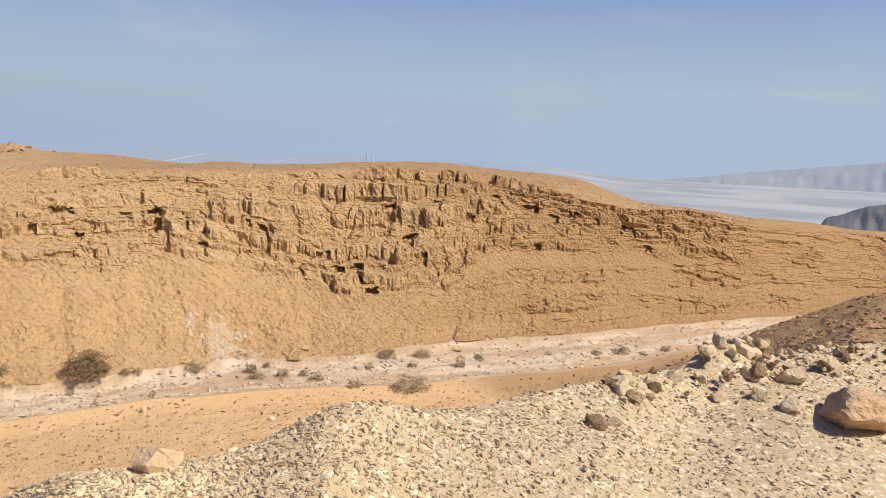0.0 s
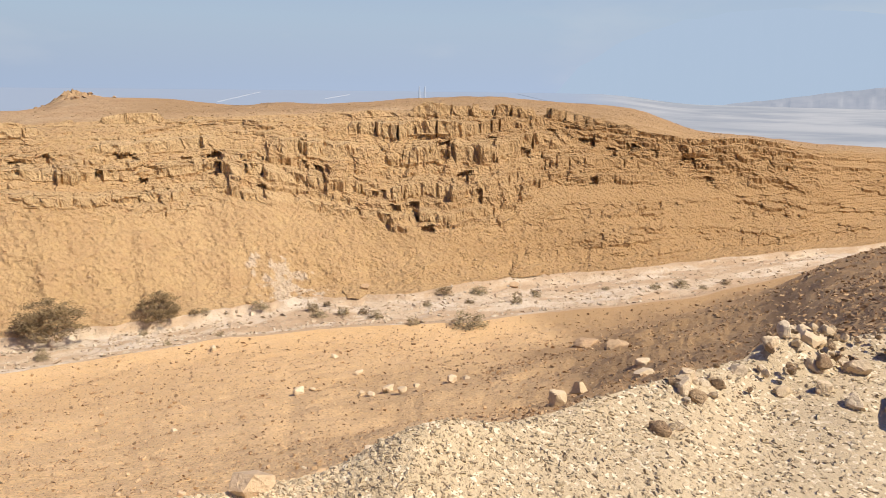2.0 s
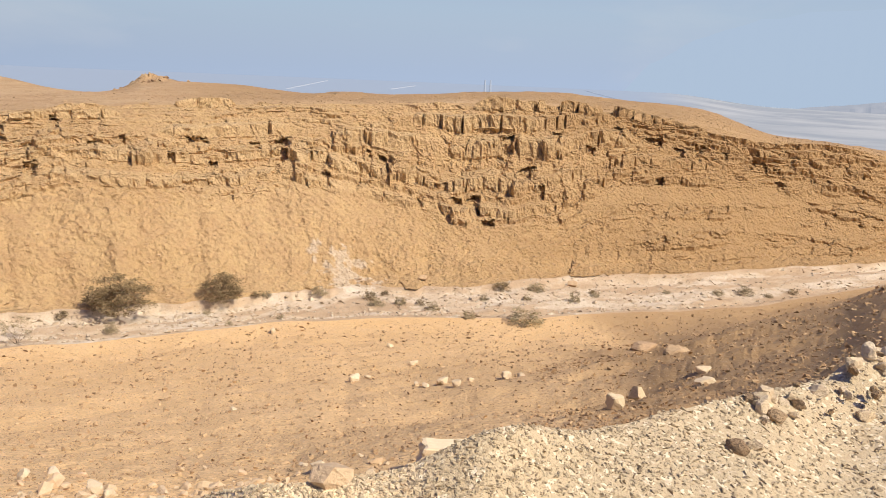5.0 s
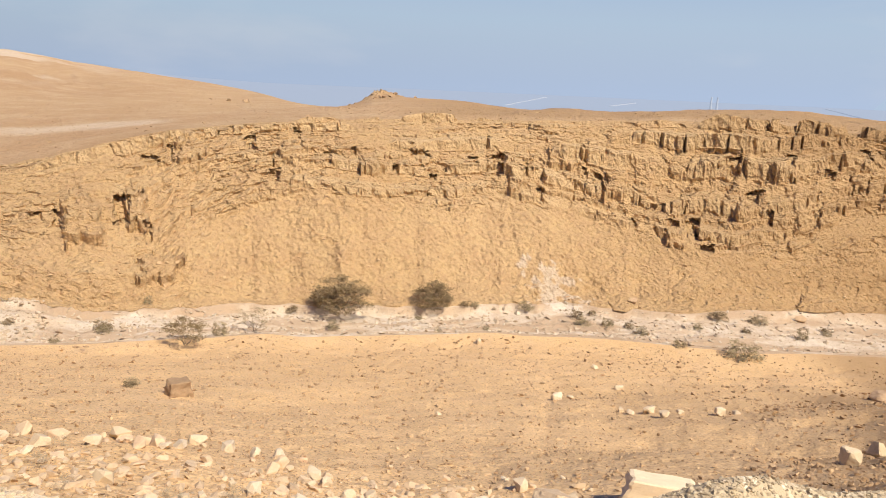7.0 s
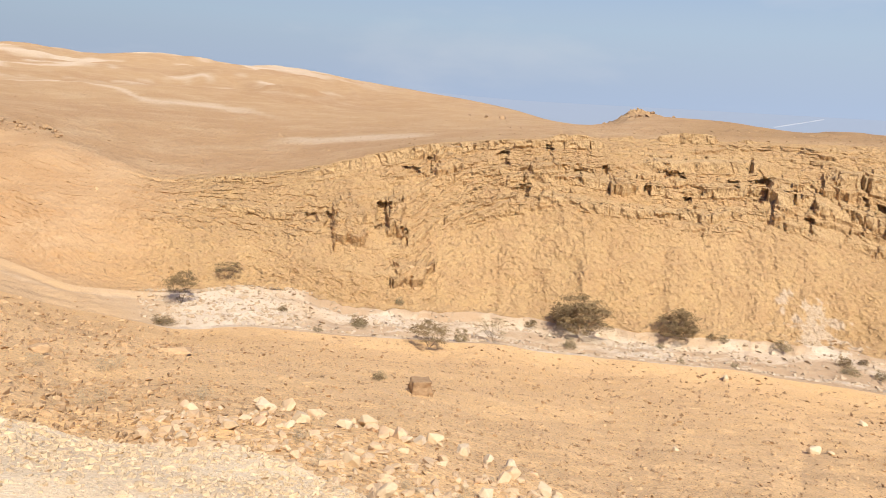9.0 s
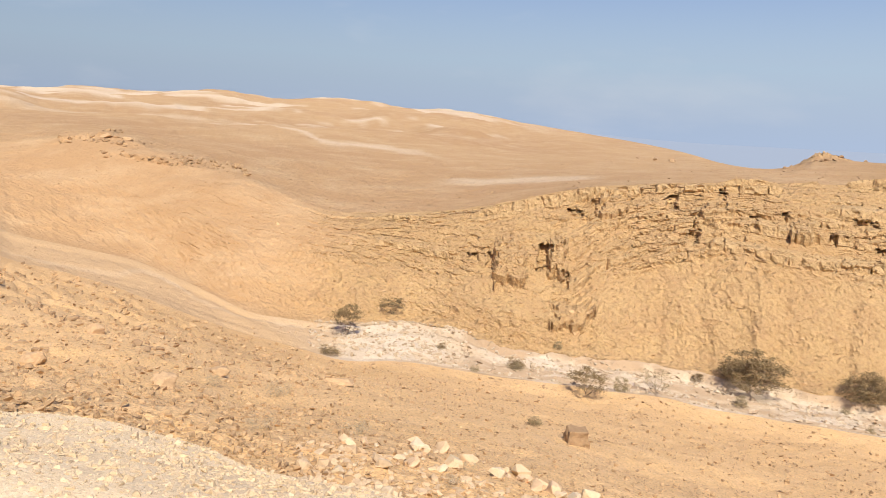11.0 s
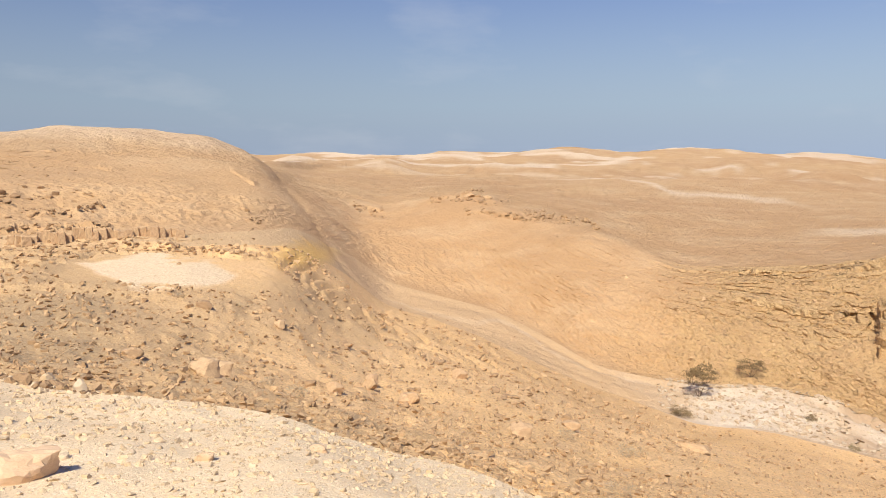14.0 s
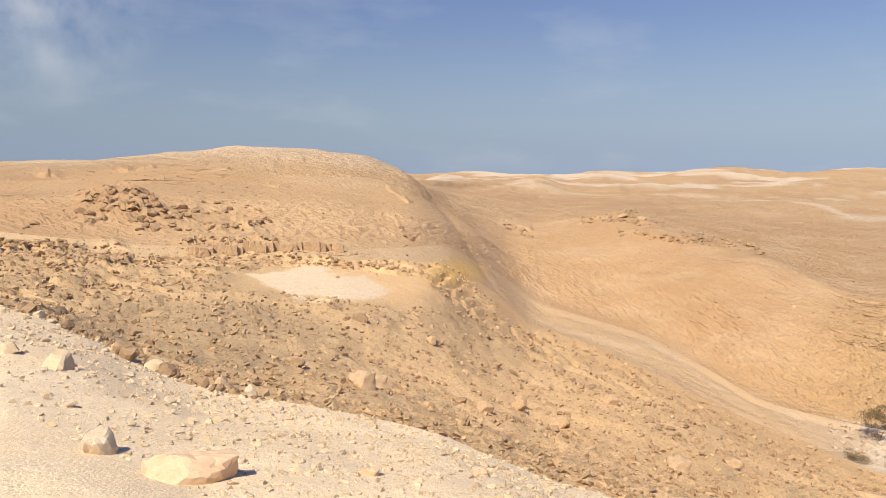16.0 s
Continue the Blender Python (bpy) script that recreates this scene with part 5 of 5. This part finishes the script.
# ---- plants ----
def leaf_material(name, a, b):
    m = Nodes(name)
    c = m.mix(m.island(), a, b)
    m.bsdf.inputs["Specular IOR Level"].default_value = 0.08
    return m.finish(c, 0.95)


LEAF = leaf_material("acacia_leaves", (0.19, 0.135, 0.07), (0.30, 0.22, 0.12))
GREY_LEAF = leaf_material("saltbush_leaves", (0.27, 0.215, 0.12), (0.38, 0.305, 0.185))
DRY_LEAF = leaf_material("dry_twigs", (0.34, 0.27, 0.17), (0.46, 0.38, 0.26))
TWIG = leaf_material("bark", (0.17, 0.125, 0.08), (0.23, 0.17, 0.11))


def stems_mesh(name, seed, count, reach, rise, thick, forks, material):
    """Tapered, crooked limbs that leave the ground together and fork."""
    g = random.Random(seed)
    bm = bmesh.new()
    tips = []

    def limb(p, d, length, r, depth):
        q, ring = p.copy(), None
        steps = 4
        for i in range(steps + 1):
            rr = r * (1 - 0.6 * i / steps)
            side = d.cross(Vector((0.3, 0.2, 1))).normalized() if abs(d.z) < 0.98 else Vector((1, 0, 0))
            up = side.cross(d).normalized()
            now = [bm.verts.new(q + (side * math.cos(k * 2.094) + up * math.sin(k * 2.094)) * rr) for k in range(3)]
            if ring:
                for k in range(3):
                    bm.faces.new((ring[k], ring[(k + 1) % 3], now[(k + 1) % 3], now[k]))
            ring = now
            d = (d + Vector((g.uniform(-1, 1), g.uniform(-1, 1), g.uniform(-0.5, 0.8))) * 0.28).normalized()
            q = q + d * (length / steps)
        if depth:
            for _ in range(forks):
                limb(q, (d + Vector((g.uniform(-1, 1), g.uniform(-1, 1), g.uniform(-0.5, 0.6))) * 0.9).normalized(), length * g.uniform(0.5, 0.75), r * 0.45, depth - 1)
        else:
            tips.append(q)

    for k in range(count):
        a = 2 * math.pi * (k + g.random() * 0.7) / count
        limb(Vector((0.03 * math.cos(a), 0.03 * math.sin(a), -0.03)), Vector((math.cos(a) * reach, math.sin(a) * reach, rise)).normalized(), 0.42 * g.uniform(0.8, 1.2), thick, 2)
    wide = sorted(math.hypot(t.x, t.y) for t in tips)[int(len(tips) * 0.9)]
    high = max(t.z for t in tips)
    fit = Matrix.Diagonal((0.42 / wide, 0.42 / wide, 0.88 / high, 1))
    bm.transform(fit)
    tips = [fit @ t for t in tips]
    me = bpy.data.meshes.new(name)
    bm.to_mesh(me)
    bm.free()
    me.materials.append(material)
    return me, tips


def crown_mesh(name, seed, tips, clump, leaves, size, flat, material, fill=0, span=0.5, base=0.25, top=0.8):
    """Many small leaves in uneven clumps about the ends of the limbs."""
    g = np.random.default_rng(seed)
    centres = np.array([t[:] for t in tips])
    if fill:
        a, r = g.uniform(0, 2 * np.pi, fill), span * np.sqrt(g.random(fill))
        z = base + (top - base) * g.random(fill) * np.sqrt(np.maximum(0.05, 1 - (r / span) ** 2))
        centres = np.concatenate([centres, np.stack([r * np.cos(a), r * np.sin(a), z], 1)])
    V = []
    for c in centres:
        n = int(leaves * g.uniform(0.4, 1.3))
        p = c + g.normal(0, 1, (n, 3)) * np.array([clump, clump, clump * flat]) * g.uniform(0.6, 1.3)
        u, w = g.normal(0, 1, (n, 3)), g.normal(0, 1, (n, 3))
        u /= np.linalg.norm(u, axis=1)[:, None]
        w /= np.linalg.norm(w, axis=1)[:, None]
        s = size * g.uniform(0.5, 1.4, (n, 1))
        V.append(np.stack([p - u * s, p + u * s + w * s * 0.5, p + w * s], 1).reshape(-1, 3))
    V = np.concatenate(V)
    V[:, 2] = np.maximum(V[:, 2], 0.0)
    me = bpy.data.meshes.new(name)
    me.from_pydata(V.tolist(), [], np.arange(len(V)).reshape(-1, 3).tolist())
    me.materials.append(material)
    return me


def part(name, mesh, parent, label=""):
    ob = new(name, mesh)
    ob.parent = parent
    return tagged(ob, label) if label else ob


def plant(name, seed, label, category, group, count, reach, rise, thick, forks, leaf, **crown):
    """One plant about 1 wide and 1 high, standing at the origin: stems and a crown of leaves."""
    me, tips = stems_mesh(name + "_stems", seed, count, reach, rise, thick, forks, TWIG if leaf is not DRY_LEAF else DRY_LEAF)
    ob = tagged(new(name), label, category, group)
    part("trunk" if category == "tree" else "stems", me, ob)
    part("crown", crown_mesh(name + "_crown", seed + 1, tips, material=leaf, **crown), ob)
    return ob


def stand(template, first, place, width, height, turn):
    """Puts the template itself, or a copy of it, on the ground at its size."""
    m = pose(place.x, place.y, place.z - 0.02, 0, 0, turn) @ Matrix.Diagonal((width, width, height, 1))
    if first:
        template.matrix_basis = m
        return template
    keep = template.matrix_basis.copy()
    template.matrix_basis = Matrix.Identity(4)
    ob = copy_thing(template, m)
    template.matrix_basis = keep
    return ob


tree_a = plant("acacia", 501, "dense dark olive acacia by the foot of the cliff", "tree", "acacias in the stream bed", 6, 0.8, 0.8, 0.022, 3, LEAF,
               clump=0.055, leaves=44, size=0.027, flat=0.6, fill=110, span=0.5, base=0.1, top=0.95)
tree_b = plant("acacia", 511, "flat-topped dark acacia on the stream bed", "tree", "acacias in the stream bed", 5, 0.9, 1.0, 0.02, 3, LEAF,
               clump=0.05, leaves=36, size=0.026, flat=0.35, fill=45, span=0.48, base=0.45, top=0.95)
tree_c = plant("acacia", 521, "thin grey flat-topped acacia on the stream bed", "tree", "acacias in the stream bed", 5, 1.0, 0.9, 0.018, 3, GREY_LEAF,
               clump=0.045, leaves=18, size=0.022, flat=0.3, fill=22, span=0.5, base=0.5, top=0.95)
stand(tree_a, True, ground_at(32.1, 55.6), 4.6, 2.7, 0)
stand(tree_a, False, ground_at(24.9, 57.4), 3.2, 2.2, 130)
stand(tree_b, True, ground_at(43.7, 47.6), 3.1, 1.7, 20)
stand(tree_c, True, ground_at(38.7, 51), 2.8, 1.9, 70)
stand(tree_b, False, ground_at(62.6, 54.4), 2.6, 2.5, 200)
stand(tree_b, False, ground_at(59.1, 58.4), 2.0, 1.4, 300)

bush_a = plant("shrub", 531, "grey-green thorny shrub on the gravel bed", "shrub", "shrubs on the stream bed", 7, 0.9, 0.6, 0.014, 2, GREY_LEAF,
               clump=0.075, leaves=26, size=0.042, flat=0.7, fill=44, span=0.48, base=0.05, top=0.85)
bush_b = plant("shrub", 541, "dark olive thorny shrub on the gravel bed", "shrub", "shrubs on the stream bed", 8, 0.9, 0.7, 0.014, 2, LEAF,
               clump=0.075, leaves=26, size=0.042, flat=0.7, fill=48, span=0.48, base=0.05, top=0.85)
SHRUBS = ("35.8 55.8 .9 .55, 41.2 49.3 .9 1, 32.7 52 .85 .75, 49.3 51.9 1.2 .6, 26 55.5 .55 .45, 24.4 52.7 .5 .35, 22.4 58.2 .75 .45, 21.6 58.5 .75 .45, 17.6 59.9 1.3 .7, 13.6 59.6 .95 .75, 13.2 58.1 1.2 .55",
          "11.3 58.5 .9 .65, 9.7 58.8 .75 .55, 8.7 57.6 1 .7, 5.8 54.5 .95 .6, 3.4 64.5 1.5 .8, 1.4 54.6 2.4 1.2, .7 65.8 1.4 .7, 1.4 62.7 .8 .4, -2.3 63.9 .9 1, -3.8 67 .75 .4, 12.5 60.8 .65 .4, 20.6 54.3 .5 .35",
          "4.7 61 .75 .5, -3.6 68.1 .75 .4, -12.6 74.1 1 .6, -14.4 76.1 1.4 .8, -17.5 80 1 .5, -16 76.5 .8 .4, -9 71.9 .65 .35, 63.9 50.2 1.4 .5, 52.5 48.4 .6 .45, 49.3 51.3 .8 .5, 55.2 53.3 .6 .4, 46.2 56 .6 .6, 47.5 28 .5 .3, 47.7 27 .45 .25")
n = 0
for row in SHRUBS:
    for item in row.split(","):
        a, d, w, h = (float(v) for v in item.split())
        dark = n % 3 == 0
        stand(bush_b if dark else bush_a, n in (0, 1), ground_at(a, d), w * 1.1, h * 1.1, 67 * n)
        n += 1
dry = plant("dry_shrub", 551, "dry straw-coloured shrub on the stony slope", "shrub", "dry shrubs on the slope", 12, 0.9, 0.8, 0.012, 3, DRY_LEAF,
            clump=0.06, leaves=8, size=0.025, flat=0.8, fill=10, span=0.45, base=0.1, top=0.85)
DRY = "67.8 21.9 .75 .5, 61.9 11 .4 .25, 54.1 7.5 .26 .2, 52.6 8.5 .26 .16, 52.4 6.6 .26 .16, 44.9 6.4 .24 .14, 68.9 10.2 .45 .26, 61.3 11.8 .45 .25, 92.8 16.5 .7 .3, 67.1 22.1 .55 .4, 94.6 17.5 .6 .25, 100.6 28.9 .5 .25, 96.4 29.8 .75 .35, 72.4 21.4 .6 .4, 40.2 6.5 .26 .16"
for k, item in enumerate(DRY.split(",")):
    a, d, w, h = (float(v) for v in item.split())
    stand(dry, k == 0, ground_at(a, d), w, h, 71 * k)


# ---- the far distance ----
def far_ridge(name, a0, a1, distance, foot, crest, material, label, seed, rough):
    """A ridge far off: crest gives bearing and height of its outline."""
    az = np.arange(a0, a1, 0.15)
    cr = np.interp(az, [c[0] for c in crest], [c[1] for c in crest]) + rough * fbm(az * 0.7, az * 0, seed, 5)
    V, F = [], []
    rows = 14
    for j in range(rows + 1):
        u = j / rows
        for a, c in zip(az, cr):
            gully = rough * 1.5 * float(vnoise(np.array(a * 2.2), np.array(u * 2.0), seed + 9)) * math.sin(math.pi * u)
            d = heading(a) * (distance * (1 + 0.08 * u) + gully * 4)
            V.append((d.x, d.y, foot + (c - foot) * u ** 0.8))
    n = len(az)
    for j in range(rows):
        for i in range(n - 1):
            F.append((j * n + i, j * n + i + 1, (j + 1) * n + i + 1, (j + 1) * n + i))
    me = bpy.data.meshes.new(name)
    me.from_pydata(V, [], F)
    me.materials.append(material)
    return tagged(new(name, me), label, "backdrop", kind="structure")


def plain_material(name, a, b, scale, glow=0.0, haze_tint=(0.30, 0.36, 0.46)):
    """Far land; glow: strength of the emission that stands in for the haze in front."""
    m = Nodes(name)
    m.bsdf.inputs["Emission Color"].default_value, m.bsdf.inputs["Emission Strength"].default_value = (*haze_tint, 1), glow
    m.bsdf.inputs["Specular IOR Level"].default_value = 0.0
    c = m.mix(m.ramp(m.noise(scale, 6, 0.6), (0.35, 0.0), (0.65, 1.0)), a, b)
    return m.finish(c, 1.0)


# mountains and hill emit a haze-blue glow over their own grey
far_ridge("backdrop_mountains", -52, -15.5, 4300, -130, [(-52, 110), (-36, 90), (-30, 55), (-26, 20), (-22, -25), (-19, -55), (-15, -100)], plain_material("haze_glow_mountain", (0.12, 0.12, 0.125), (0.17, 0.165, 0.165), 0.006, 0.62),
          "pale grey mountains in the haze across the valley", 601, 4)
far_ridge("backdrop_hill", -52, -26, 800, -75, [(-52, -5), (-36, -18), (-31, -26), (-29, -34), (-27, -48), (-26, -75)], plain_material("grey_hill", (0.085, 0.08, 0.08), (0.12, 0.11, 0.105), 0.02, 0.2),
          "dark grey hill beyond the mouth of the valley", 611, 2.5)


# near black under its emission: the range is drawn by haze glow alone
far_ridge("backdrop_range", -52, -4, 4600, -130, [(-52, 250), (-36, 300), (-30, 344), (-24, 430), (-20, 457), (-16, 438), (-13, 395), (-9, 280), (-6, 120), (-4, -80)], plain_material("haze_glow_range", (0.001, 0.001, 0.001), (0.002, 0.002, 0.002), 0.004, 1.2, (0.312, 0.392, 0.502)),
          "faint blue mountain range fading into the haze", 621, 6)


def plain_height(distance):
    return -95 + 55 * (distance - 1400) / 3300


# pale salt; emission lightens dikes and smokestacks in place of haze over them
SALT = plain_material("haze_glow_salt", (0.24, 0.245, 0.255), (0.26, 0.265, 0.275), 0.01, 0.6)


def dike(name, a0, d0, a1, d1, width, label):
    """A low salt-crusted bank on the far flats."""
    p, q = heading(a0) * d0, heading(a1) * d1
    p.z, q.z = plain_height(d0), plain_height(d1)
    side = (q - p).cross(Vector((0, 0, 1))).normalized() * width
    bm = bmesh.new()
    rings = []
    for t in np.linspace(0, 1, 9):
        c = p.lerp(q, t)
        rings.append([bm.verts.new(c + side * s + Vector((0, 0, h))) for s, h in ((-1, -2), (-0.4, 2.4), (0.4, 2.4), (1, -2))])
    for a, b in zip(rings, rings[1:]):
        for k in range(3):
            bm.faces.new((a[k], b[k], b[k + 1], a[k + 1]))
    me = bpy.data.meshes.new(name)
    bm.to_mesh(me)
    bm.free()
    me.materials.append(SALT)
    return tagged(new(name, me), label, "dike", "salt dikes on the flats")


dike("dike", 20.2, 2900, 17.2, 4200, 4, "long white salt dike on the far flats")
dike("dike", 12.6, 3300, 10.8, 3900, 4, "long white salt dike on the far flats")
dike("dike", -1.6, 4400, -4.9, 3000, 4, "long white salt dike on the far flats")
stack_me = bpy.data.meshes.new("smokestack")
bm = bmesh.new()
bmesh.ops.create_cone(bm, cap_ends=True, segments=12, radius1=6, radius2=3, depth=52, matrix=Matrix.Translation((0, 0, 26)))
bmesh.ops.create_cone(bm, cap_ends=True, segments=12, radius1=3.8, radius2=3.8, depth=3, matrix=Matrix.Translation((0, 0, 52)))
bm.to_mesh(stack_me)
bm.free()
stack_me.materials.append(SALT)
for a in (5.25, 5.65):
    d = heading(a) * 3500
    ob = new("smokestack", stack_me)
    ob.matrix_world = pose(d.x, d.y, plain_height(3500) - 1)
    tagged(ob, "pale smokestack far off on the flats", "smokestack", "smokestacks on the flats")
